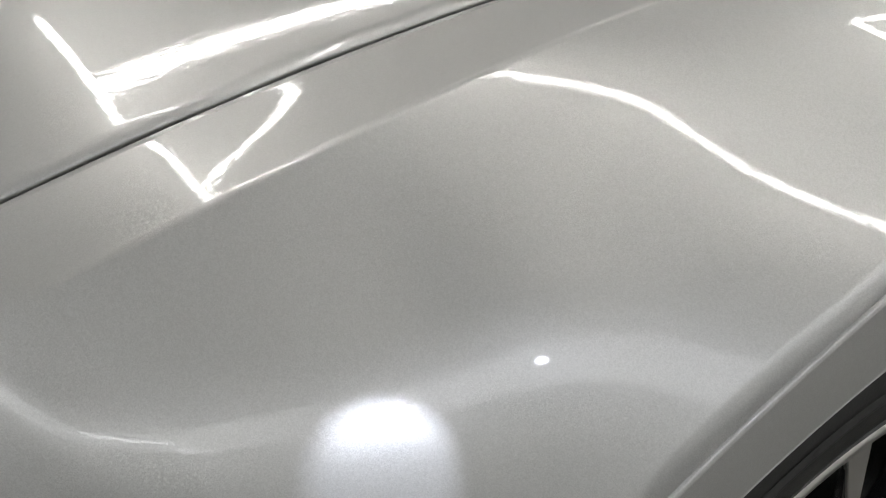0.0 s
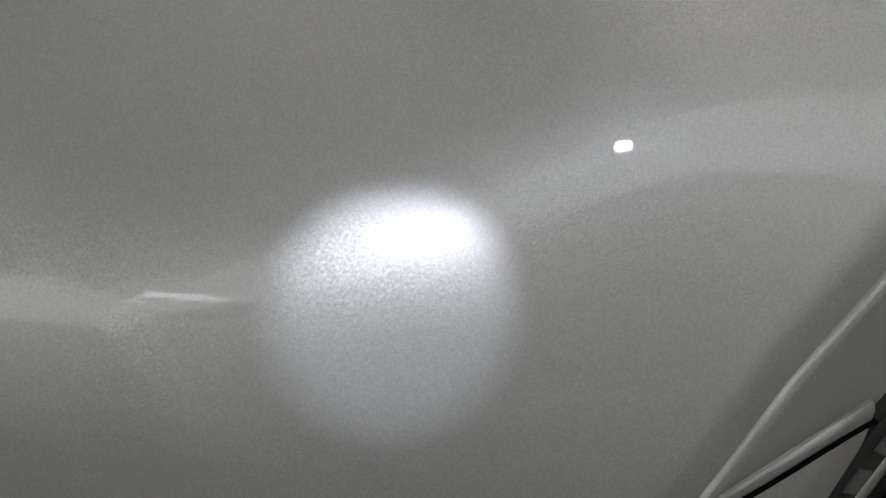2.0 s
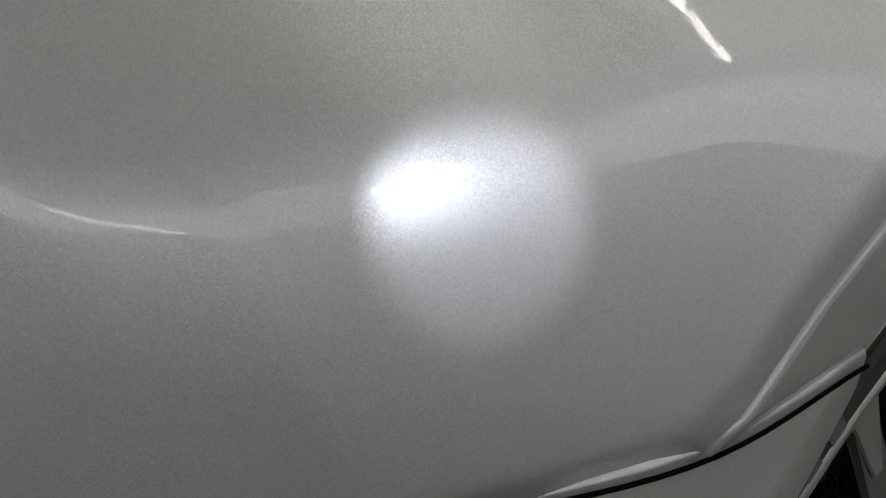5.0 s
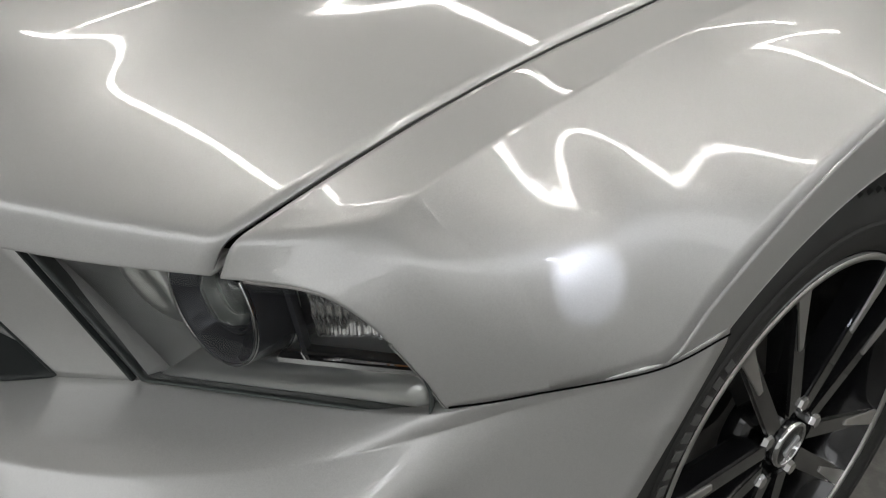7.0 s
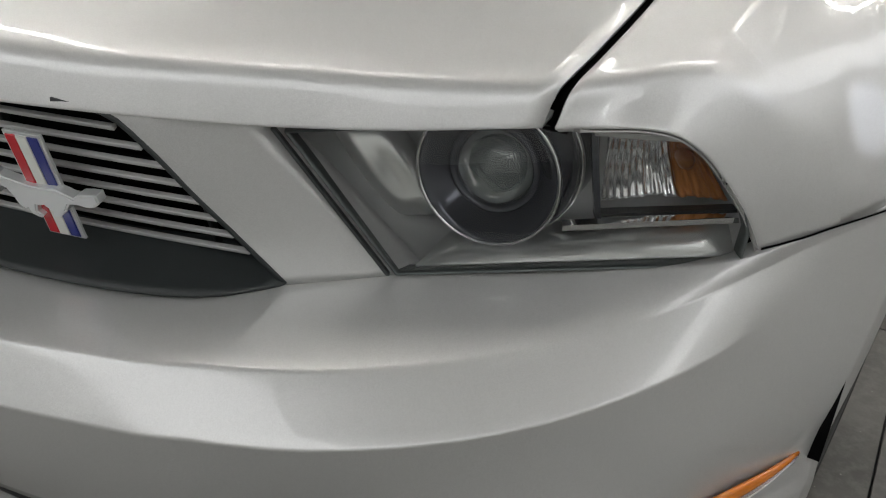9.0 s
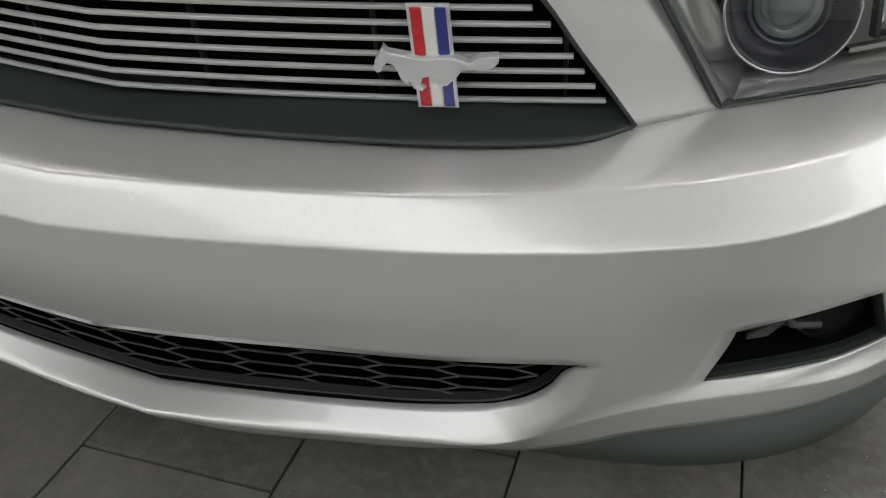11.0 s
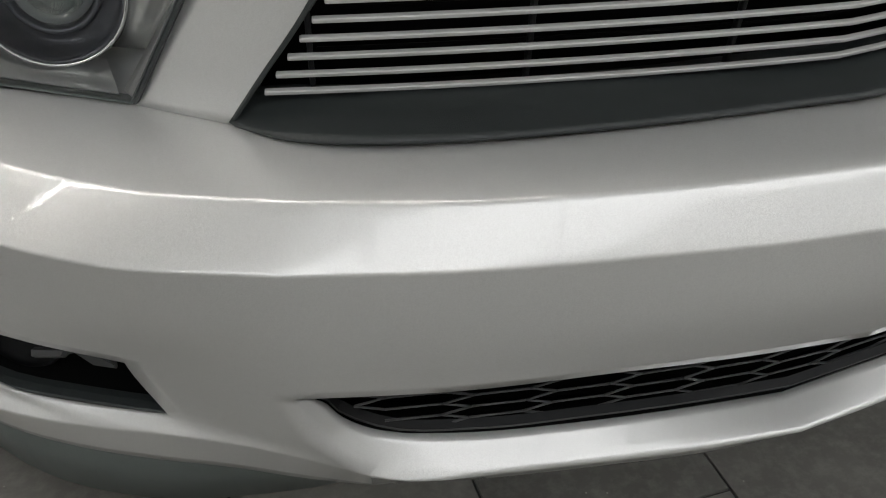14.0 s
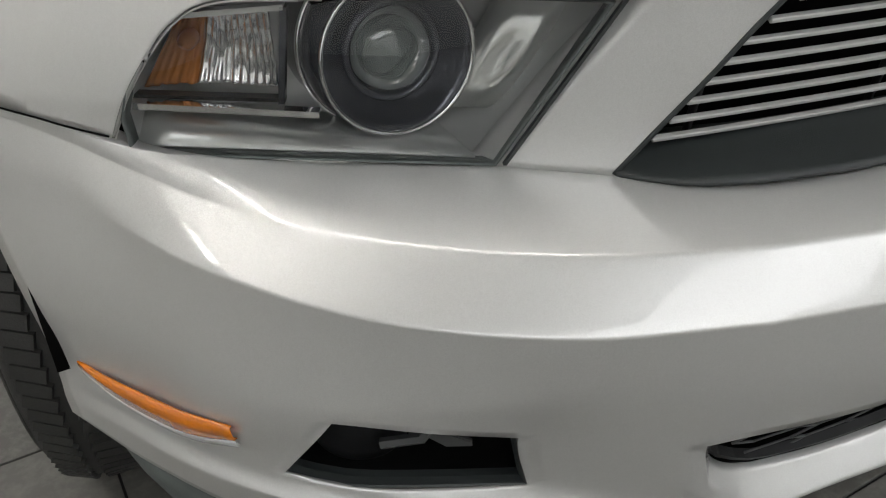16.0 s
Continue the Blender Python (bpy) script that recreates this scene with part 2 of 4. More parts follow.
def prism(outline, depth, frame_matrix=None, bevel=0.0):
    """A flat outline in x, y pulled out by depth along z."""
    bm = bmesh.new()
    lo = [bm.verts.new((x, y, 0)) for x, y in outline]
    hi = [bm.verts.new((x, y, depth)) for x, y in outline]
    n = len(lo)
    bm.faces.new(lo[::-1])
    bm.faces.new(hi)
    for i in range(n):
        bm.faces.new((lo[i], lo[(i + 1) % n], hi[(i + 1) % n], hi[i]))
    bmesh.ops.recalc_face_normals(bm, faces=bm.faces)
    if bevel:
        es = [e for e in bm.edges if all(abs(v.co.z - depth) < 1e-6 for v in e.verts)]
        bmesh.ops.bevel(bm, geom=es, offset=bevel, segments=2, affect="EDGES")
    if frame_matrix is not None:
        bmesh.ops.transform(bm, matrix=frame_matrix, verts=bm.verts)
    return bm


def ribbon(path, normal_in, width, depth, bm=None):
    """A flat bar that follows path: width across along normal_in, depth along the third way."""
    bm = bm or bmesh.new()
    pts = [Vector(p) for p in path]
    rings = []
    w = Vector(normal_in).normalized()
    for i, p in enumerate(pts):
        d = (pts[min(i + 1, len(pts) - 1)] - pts[max(i - 1, 0)]).normalized()
        q = d.cross(w).normalized()
        rings.append([bm.verts.new(p + a * width / 2 * w + b * depth / 2 * q) for a, b in ((-1, -1), (1, -1), (1, 1), (-1, 1))])
    for a, b in zip(rings, rings[1:]):
        for k in range(4):
            bm.faces.new((a[k], a[(k + 1) % 4], b[(k + 1) % 4], b[k]))
    bm.faces.new(rings[0][::-1])
    bm.faces.new(rings[-1])
    bmesh.ops.recalc_face_normals(bm, faces=bm.faces)
    return bm


# ---------------------------------------------------------------- room
def slab(name, size, at, mat, label, category):
    bm = box(bmesh.new(), size)
    ob = new(name, mesh_of(bm, name))
    ob.data.materials.append(mat)
    ob.location = at
    return tagged(ob, label, category, kind="structure")


ROOM_X, ROOM_Y0, ROOM_Y1 = 4.0, -3.4, 4.2
floor = slab("floor", (2 * ROOM_X, ROOM_Y1 - ROOM_Y0, 0.1), (0, (ROOM_Y0 + ROOM_Y1) / 2, -0.056), GROUT,
             "dark grey slate tiled workshop floor with thin joints", "floor")
slab("ceiling", (2 * ROOM_X, ROOM_Y1 - ROOM_Y0, 0.1), (0, (ROOM_Y0 + ROOM_Y1) / 2, CEILING_Z + 0.05), CEIL,
     "pale painted workshop ceiling with strip lights", "ceiling")
slab("wall_west", (0.15, ROOM_Y1 - ROOM_Y0, CEILING_Z), (-ROOM_X - 0.075, (ROOM_Y0 + ROOM_Y1) / 2, CEILING_Z / 2), WALL, "plain pale painted workshop wall", "wall")
slab("wall_east", (0.15, ROOM_Y1 - ROOM_Y0, CEILING_Z), (ROOM_X + 0.075, (ROOM_Y0 + ROOM_Y1) / 2, CEILING_Z / 2), WALL, "plain pale painted workshop wall", "wall")
slab("wall_south", (2 * ROOM_X + 0.3, 0.15, CEILING_Z), (0, ROOM_Y0 - 0.075, CEILING_Z / 2), WALL, "plain pale painted workshop wall", "wall")
slab("wall_north", (2 * ROOM_X + 0.3, 0.15, CEILING_Z), (0, ROOM_Y1 + 0.075, CEILING_Z / 2), WALL, "plain pale painted workshop wall", "wall")


def strip_light(a, b):
    """A slim LED bar hung just under the ceiling from a to b, its body white and its face glowing."""
    a, b = Vector((*a, CEILING_Z - 0.035)), Vector((*b, CEILING_Z - 0.035))
    length = (b - a).length
    root = new("ceiling_light")
    root.matrix_world = Matrix.Translation((a + b) / 2) @ Matrix.Rotation(math.atan2(b.y - a.y, b.x - a.x), 4, "Z")
    part("housing", box(bmesh.new(), (length, 0.05, 0.03), Matrix.Translation((0, 0, 0.0195)), 0.004), ALU, root)
    part("diffuser", box(bmesh.new(), (length - 0.02, 0.042, 0.014), Matrix.Translation((0, 0, -0.003)), 0.004), LED, root, "glowing white diffuser")
    return tagged(root, "slim white LED strip light glowing on the ceiling", "ceiling light", "strip lights on the ceiling")


def fill_panel(x, y, w, l):
    """A flat glowing panel added under the ceiling as fill light."""
    root = new("added_fill_panel")
    root.location = (x, y, CEILING_Z - 0.02)
    part("frame", box(bmesh.new(), (w, l, 0.03), Matrix.Translation((0, 0, 0.003)), 0.004), ALU, root)
    part("diffuser", box(bmesh.new(), (w - 0.03, l - 0.03, 0.01), Matrix.Translation((0, 0, -0.014)), 0.002), FILL_GLOW, root, "softly glowing face of the fill panel")
    return tagged(root, "flat glowing fill panel added under the ceiling", "ceiling light", "panel lights on the ceiling")


# no known lamps here: panels added to brighten bumper band and wing
for k in range(6):
    fill_panel(-3.0 + 1.2 * k, -2.2, 1.19, 1.5)
for k in range(5):
    fill_panel(3.3, -1.0 + 1.2 * k, 1.0, 1.19)
for p, q in [((-2.9, 0.75), (0.35, 0.75)), ((-2.35, 0.775), (-2.35, 3.3)), ((-2.35, 3.3), (0.35, 3.3)), ((0.35, 1.38), (2.6, 1.38)), ((0.6, 2.5), (2.2, 2.5)), ((2.2, 2.5), (2.2, 3.8)), ((0.6, 2.5), (0.6, 3.8))]:
    strip_light(p, q)

# ---------------------------------------------------------------- car
car = tagged(new("car"), "silver metallic sports coupe parked on slate tiles", "car")
INSIDE = (0, 0.95, 0.45)
HUB = (0.905, 0.867, 0.336)


def arch(th, r0, r1, r2, x0, x1, x2):
    d = th - 1.2
    r = r0 + r1 * d + r2 * d * d
    return (x0 + x1 * d + x2 * d * d, HUB[1] - r * math.cos(th), HUB[2] + r * math.sin(th))


def lip_pt(th):
    p = arch(th, 0.392, 0.023, -0.036, 0.938, 0.05, -0.017)
    return p if th < 1.6 else (0.955 - 0.01 * (th - 1.6), HUB[1] - 0.396 * math.cos(th), HUB[2] + 0.396 * math.sin(th))


def gap_pt(y):
    u = y - 0.6
    z = 0.822 + 0.078 * u - 0.239 * u * u if u < 0.15 else 0.8283 + 0.02 * (u - 0.15)
    f = max(0.0, (0.45 - y) / 0.134)**2
    return (0.676 - 0.04 * u - 0.042 * u * u - 0.013 * f, y, z - 0.009 * f)


def ridge_pt(y):
    u = y - 0.6
    z = 0.824 + 0.148 * u - 0.233 * u * u if u < 0.25 else 0.8464 + 0.032 * (u - 0.25)
    return (0.763 + 0.05 * u - 0.028 * u * u, y, z)


# bumper: lines from the middle of the nose round to the wheel arch
N, NC = 60, 26
SEAM_ROUND = [(0.813, 0.403, 0.632), (0.839, 0.435, 0.639), (0.875, 0.495, 0.6425), (0.909, 0.557, 0.6455), (0.923, 0.636, 0.6455)]


def kinked(ctrl, k):
    """A curve with a corner at control point k, which falls on column NC - 1."""
    return np.vstack([spline(ctrl[:k + 1], NC)[:-1], spline(ctrl[k:], N - NC + 1)])


shelf_back = kinked([(0, 0.125, 0.600), (0.25, 0.145, 0.602), (0.40, 0.175, 0.600), (0.486, 0.207, 0.597), (0.557, 0.258, 0.603), (0.70, 0.338, 0.613)] + SEAM_ROUND, 3)
band_top = kinked([(0, 0, 0.584), (0.113, 0.007, 0.587), (0.226, 0.020, 0.589), (0.339, 0.043, 0.590), (0.452, 0.080, 0.591), (0.563, 0.137, 0.590), (0.664, 0.217, 0.591),
                   (0.753, 0.316, 0.598), (0.808, 0.390, 0.614), (0.842, 0.440, 0.626), (0.878, 0.500, 0.632), (0.911, 0.562, 0.634), (0.924, 0.630, 0.634)], 4)
band_bot = kinked([(0, -0.027, 0.545), (0.117, -0.020, 0.548), (0.236, -0.006, 0.552), (0.356, 0.016, 0.553), (0.477, 0.050, 0.554), (0.596, 0.106, 0.553), (0.704, 0.190, 0.558),
                   (0.788, 0.298, 0.569), (0.845, 0.420, 0.578), (0.890, 0.500, 0.583), (0.925, 0.573, 0.585)], 4)
mid_line = kinked([(0, -0.022, 0.480), (0.117, -0.014, 0.482), (0.236, 0.002, 0.484), (0.356, 0.024, 0.485), (0.480, 0.062, 0.486), (0.602, 0.126, 0.487), (0.714, 0.199, 0.488),
                   (0.798, 0.292, 0.490), (0.856, 0.402, 0.492), (0.914, 0.508, 0.492)], 4)
low_top = [(0, 0.002, 0.411), (0.115, 0.008, 0.416), (0.232, 0.020, 0.421), (0.352, 0.038, 0.422), (0.480, 0.080, 0.413)]
fog_top = [(0.480, 0.080, 0.413), (0.545, 0.118, 0.418), (0.607, 0.155, 0.425), (0.670, 0.178, 0.443), (0.728, 0.211, 0.455), (0.757, 0.238, 0.452), (0.800, 0.290, 0.440), (0.850, 0.385, 0.425), (0.905, 0.490, 0.415)]


def in_three(ctrl, x0, x1, counts=(8, 9, 20)):
    """A curve whose points are shared out over the parts before x0, between x0 and x1, and after x1."""
    d = spline(ctrl, 400)
    i0, i1 = int(np.argmin(abs(d[:, 0] - x0))), int(np.argmin(abs(d[:, 0] - x1)))
    at = np.r_[np.linspace(0, i0, counts[0]), np.linspace(i0, i1, counts[1])[1:], np.linspace(i1, 399, counts[2])[1:]]
    return np.stack([np.interp(at, np.arange(400), d[:, k]) for k in range(3)], 1)


outer_top = in_three(fog_top, 0.607, 0.735)
low_edge = np.vstack([spline(low_top, NC)[:-1], outer_top])

# lower outer part of the bumper with the fog lamp opening
M = N - NC + 1
fog_low = in_three([(0.462, 0.085, 0.350), (0.525, 0.128, 0.346), (0.586, 0.168, 0.345), (0.660, 0.205, 0.350), (0.730, 0.238, 0.362), (0.772, 0.272, 0.372), (0.815, 0.325, 0.375), (0.862, 0.405, 0.375), (0.905, 0.484, 0.372)], 0.586, 0.766)
ledge = spline([(0.425, 0.082, 0.302), (0.500, 0.116, 0.322), (0.580, 0.156, 0.329), (0.660, 0.193, 0.332), (0.735, 0.230, 0.342), (0.785, 0.274, 0.352), (0.825, 0.326, 0.356), (0.868, 0.405, 0.358), (0.906, 0.482, 0.356)], M)
bottom = spline([(0.420, 0.112, 0.254), (0.480, 0.134, 0.262), (0.540, 0.158, 0.272), (0.610, 0.185, 0.280), (0.669, 0.212, 0.286), (0.735, 0.252, 0.294), (0.790, 0.300, 0.303), (0.850, 0.380, 0.320), (0.905, 0.478, 0.338)], M)


def swept(curves, n, first=None):
    """Rows of a sheet that glides smoothly through curves; first: the slope with which it sets out."""
    out = []
    k = len(curves)
    tan = [curves[min(i + 1, k - 1)] - curves[max(i - 1, 0)] for i in range(k)]
    for i in range(1, k - 1):
        tan[i] = tan[i] * 0.5
    for i in range(k - 1):
        for t in np.linspace(0, 1, n, endpoint=False):
            out.append((2 * t**3 - 3 * t**2 + 1) * curves[i] + (t**3 - 2 * t**2 + t) * tan[i] + (-2 * t**3 + 3 * t**2) * curves[i + 1] + (t**3 - t**2) * tan[i + 1])
    return out + [curves[-1]]


STEP = 7
face_mid = swept([band_bot[:NC], mid_line[:NC], low_edge[:NC]], STEP)
face_out = swept([band_bot[NC - 1:], mid_line[NC - 1:], outer_top, fog_low], STEP)
for r, q in zip(face_mid, face_out):
    q[0] = r[-1]
flange = shelf_back + np.array((-0.004, 0.014, -0.003)) + np.clip((shelf_back[:, :1] - 0.79) / 0.03, 0, 1) * np.array((-0.003, 0.0, 0.011)) + np.clip((shelf_back[:, :1] - 0.85) / 0.03, 0, 1) * np.array((-0.012, -0.010, 0.002))
upper = folded([flange, shelf_back, band_top, band_bot, np.vstack([face_mid[1][:-1], face_out[1]])], [0, 0.002, 0.0035, 0.0022, 0], 5)
bm = grid(upper)
grid(face_mid[1:], bm)
c0, c1 = 7, 15
orows = face_out[2 * STEP:]
nhole = len(orows) - 1
for i, (a, b) in enumerate(zip(face_out[1:], face_out[2:])):
    for j in range(M - 1):
        if i + 1 >= 2 * STEP and c0 <= j < c1:
            continue
        bm.faces.new([bm.verts.new(p) for p in (a[j], a[j + 1], b[j + 1], b[j])])
low_rows = folded([fog_low, ledge, bottom], [0, 0.005, 0], 4)
grid(low_rows, bm)
# scoop under the lower grille: its rim runs along the middle and up the edge of the outer part
rim_up = np.array([r[0] for r in (orows + low_rows[1:8])[::-1]])
NU = len(rim_up)
lip_a = spline([(0, 0.039, 0.260), (0.100, 0.046, 0.264), (0.210, 0.056, 0.272), (0.310, 0.066, 0.281), (0.370, 0.072, 0.286), (0.402, 0.077, 0.2925), tuple(rim_up[0])], NC)
low_a = spline([(0, 0.080, 0.276), (0.100, 0.082, 0.285), (0.210, 0.087, 0.296), (0.322, 0.097, 0.308), (0.385, 0.104, 0.320)], NC)
low_b = spline([(0.385, 0.104, 0.320), (0.415, 0.107, 0.333), (0.440, 0.106, 0.356), (0.455, 0.099, 0.385), (0.474, 0.087, 0.408)], NU)
under_a = spline([(0, 0.060, 0.232), (0.100, 0.068, 0.231), (0.200, 0.080, 0.236), (0.310, 0.094, 0.243), (0.380, 0.106, 0.250), tuple(bottom[0])], NC)
taper = np.clip((np.arange(NC - 1, -1, -1) / 5.0), 0.05, 1.0)[:, None]
scoop = folded([low_a, lip_a, under_a], [0, 0.006 * taper, 0], 3)
grid(scoop, bm)
shares = [float(np.linalg.norm(r[-1] - low_a[-1]) / np.linalg.norm(lip_a[-1] - low_a[-1])) for r in scoop[:6]] + [1.0]
grid([low_b * (1 - t) + rim_up * t for t in shares], bm)
both(bm)
bumper = thick(part("front_bumper", outward(bm, (0, 0.6, 0.42)), PAINT, car, "silver painted bumper cover with a bright angled band"), 0.004)

# dark panel between shelf and grille
bm = grid(folded([spline([(0, 0.074, 0.604), (0.22, 0.089, 0.606), (0.34, 0.110, 0.606), (0.41, 0.134, 0.605), (0.45, 0.160, 0.602), (0.486, 0.203, 0.600)], 24),
                  spline([(0, 0.110, 0.607), (0.22, 0.120, 0.611), (0.36, 0.158, 0.611), (0.43, 0.190, 0.608), (0.470, 0.205, 0.604), (0.488, 0.210, 0.602)], 24),
                  spline([(0, 0.150, 0.618), (0.22, 0.160, 0.620), (0.38, 0.195, 0.620), (0.45, 0.225, 0.618), (0.475, 0.235, 0.615), (0.490, 0.240, 0.612)], 24)], [0, 0.02, 0], 2))
valance = thick(part("grille_valance", outward(both(bm), (0, 0.2, 0.4)), VALANCE, bumper, "matt dark grey plastic panel under the grille"), 0.004)

# lower grille: frame and honeycomb wires
lower_grille = tagged(new("lower_grille"), "black honeycomb lower grille")
lower_grille.parent = car
bt = spline(low_top, NC)
bb = spline([(0, 0.073, 0.288), (0.100, 0.075, 0.297), (0.210, 0.080, 0.308), (0.322, 0.090, 0.318), (0.400, 0.102, 0.332), (0.437, 0.106, 0.357), (0.455, 0.098, 0.390), (0.474, 0.082, 0.410)], NC)
for name, path in (("upper_frame", bt + np.array((0, 0.014, -0.004))), ("lower_frame", bb + np.array((0, 0.004, 0.004)))):
    bm = bmesh.new()
    ribbon([tuple(p) for p in path], (0, -0.5, 0.85), 0.007, 0.009, bm)
    part(name, both(bm), BLACK, lower_grille, smooth=False)


def mesh_surface(x, v):
    """A place on the slanted grille mesh: v 0 at its foot, 1 at its head."""
    ax = abs(x)
    top = np.array((x, 0.03 + 0.20 * ax * ax + 0.04 * ax, 0.412))
    foot = np.array((x, 0.085 + 0.12 * ax * ax, 0.292 + 0.09 * ax))
    return Vector(foot * (1 - v) + top * v)


bm = bmesh.new()
HL, HD, HV = 0.050, 0.026, 0.115      # flat side, slant and half height of a cell


def wire(a, b):
    if all(0.0 <= p[1] <= 1.0 and abs(p[0]) < 0.405 + 0.06 * p[1] for p in (a, b)):
        tube(bm, [mesh_surface(*a), mesh_surface(*b)], 0.0012, 5)


for k in range(-6, 7):
    for j in range(-1, 6):
        cx, cv = k * (HL + HD), (2 * j + k % 2) * HV
        wire((cx - HL / 2, cv + HV), (cx + HL / 2, cv + HV))
        for q in (-1, 1):
            wire((cx + q * HL / 2, cv + HV), (cx + q * (HL / 2 + HD), cv))
            wire((cx + q * HL / 2, cv - HV), (cx + q * (HL / 2 + HD), cv))
part("honeycomb_mesh", bm, MESH, lower_grille, "thin black plastic honeycomb mesh")
# duct wall and floor, near-black in place of the shade inside
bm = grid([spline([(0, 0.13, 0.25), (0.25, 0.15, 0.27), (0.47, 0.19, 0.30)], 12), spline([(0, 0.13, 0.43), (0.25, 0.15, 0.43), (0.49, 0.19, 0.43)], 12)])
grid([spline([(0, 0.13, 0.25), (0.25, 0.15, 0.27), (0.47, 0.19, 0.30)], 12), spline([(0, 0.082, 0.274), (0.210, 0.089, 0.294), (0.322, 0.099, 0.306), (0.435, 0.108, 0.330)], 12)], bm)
thick(part("duct_back", both(bm), VOID, lower_grille, "duct sheet behind the mesh, its shade put into the near-black"), 0.01)

# grille: dark shell, bars, stays
grille = tagged(new("grille"), "horizontal brushed aluminium bar grille in a black shell")
grille.parent = car


def bar_line(z, x1, shift=0.0):
    """Half a grille bar at height z from the middle to x1."""
    dy = -0.20 * (z - 0.62) + shift
    return [(x, 0.116 + dy + 0.10 * x + 0.19 * x * x, z + 0.004 * x) for x in np.linspace(0, x1, 12)]


def opening_x(z):
    """Half width of the grille opening at height z."""
    return 0.486 - 0.66 * (z - 0.597) - (0.5 * max(0, z - 0.70))


for k in range(9):
    z = 0.621 + 0.0150 * k
    half = bar_line(z, opening_x(z) - 0.012)
    path = [(-x, y, zz) for x, y, zz in half[:0:-1]] + half
    bm = ribbon(path, (0, -0.35, 0.94), 0.0043, 0.005)
    bmesh.ops.bevel(bm, geom=list(bm.edges), offset=0.0008, segments=1, affect="EDGES")
    part("bar", bm, BILLET, grille, smooth=False)
for x in (-0.42, -0.255, -0.09, 0.09, 0.255, 0.42):
    y = 0.116 + 0.10 * abs(x) + 0.19 * x * x
    bm = box(bmesh.new(), (0.004, 0.006, 0.125), Matrix.Translation((x, y + 0.001, 0.678)) @ Matrix.Rotation(0.2, 4, "X"), 0.0008)
    part("stay", bm, BLACK, grille)
# plain sheets close the back; their near-black stands in for shade
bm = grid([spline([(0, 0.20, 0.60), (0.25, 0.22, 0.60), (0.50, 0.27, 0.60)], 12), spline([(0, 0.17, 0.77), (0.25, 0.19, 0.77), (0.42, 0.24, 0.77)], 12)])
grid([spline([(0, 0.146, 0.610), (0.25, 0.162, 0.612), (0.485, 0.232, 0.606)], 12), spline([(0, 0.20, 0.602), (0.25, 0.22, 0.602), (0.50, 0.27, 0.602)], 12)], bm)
thick(part("grille_back", both(bm), VOID, grille, "near-black sheet standing in for the shade behind the bars"), 0.01)
# fine slats behind the bars, the shade there put into their near-black
for k in range(3):
    z = 0.640 + 0.035 * k
    half = bar_line(z, 0.42 - 0.5 * (z - 0.62), 0.045)
    path = [(-x, y, zz) for x, y, zz in half[:0:-1]] + half
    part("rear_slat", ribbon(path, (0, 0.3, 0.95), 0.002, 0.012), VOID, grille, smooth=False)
# side cheeks of the shell
cheek_in = spline([(0.486, 0.206, 0.597), (0.458, 0.189, 0.639), (0.431, 0.173, 0.678), (0.406, 0.158, 0.717), (0.385, 0.146, 0.742), (0.350, 0.128, 0.752)], 20)
cheek_back = cheek_in + np.array((-0.022, 0.045, 0.004))
bm = grid([cheek_in, cheek_in * 0.6 + cheek_back * 0.4 + np.array((0.0, 0.004, 0)), cheek_back])
for b in (mirrored(bm), bm):
    thick(part("cheek", b, VALANCE, grille, "matt dark grey side wall of the opening"), 0.004)

# post between grille and headlamp
post_in = cheek_in
post_out = spline([(0.557, 0.257, 0.603), (0.530, 0.242, 0.643), (0.503, 0.226, 0.683), (0.480, 0.212, 0.714), (0.465, 0.202, 0.736), (0.450, 0.192, 0.750)], 20)
post_back = post_out + np.array((0.012, 0.03, 0))
post_wall = post_in + np.array((-0.004, 0.02, 0))
bm = grid(folded([post_wall, post_in, post_out, post_back], [0, 0.004, 0.005, 0], 2))
outward(bm, (0.35, 0.6, 0.67))
for b in (mirrored(bm), bm):
    thick(part("headlamp_post", b, PAINT, car, "silver painted post beside the grille"), 0.003)

# hood
edge = [(0, 0.062, 0.752), (0.200, 0.080, 0.751), (0.374, 0.136, 0.746), (0.471, 0.195, 0.737), (0.566, 0.246, 0.737), (0.661, 0.300, 0.742)]
crest = [(0, 0.080, 0.792), (0.200, 0.098, 0.790), (0.374, 0.155, 0.782), (0.471, 0.212, 0.775), (0.566, 0.264, 0.771), (0.666, 0.316, 0.771)]
NH = 44
e_curve, c_curve = spline(edge, NH), spline(crest, NH)
top_rows = []
for y in (0.36, 0.42, 0.50, 0.60, 0.70, 0.80, 0.95, 1.10, 1.25, 1.45):
    gx, gy, gz = gap_pt(y)
    gx -= 0.004
    row = []
    for i in range(NH):
        s = i / (NH - 1)
        x = gx * s
        front = c_curve[i][1]
        yy = front + (1.45 - front) * (y - 0.316) / (1.45 - 0.316)
        yy = yy * (1 - s**3) + y * s**3 if s > 0 else yy
        u = (y - 0.316) / 1.134
        rise = 0.044 * (1 - s**2) * (0.45 + 0.55 * min(1, 1.5 * u))
        bulge = 0.020 / (1 + math.exp((x - 0.36) / 0.014)) * min(1, max(0, (y - 0.33) / 0.2))
        row.append((x, yy, gz + rise + bulge))
    top_rows.append(np.array(row))
inner = e_curve + np.array((0, 0.035, 0.006))
bm = grid(folded([inner, e_curve, c_curve, top_rows[0]], [0, 0.004, 0.012, 0], 2) + top_rows[1:])
hood = thick(part("hood", outward(both(bm), (0, 0.8, 0.4)), PAINT, car, "silver hood with a raised middle"), 0.004)

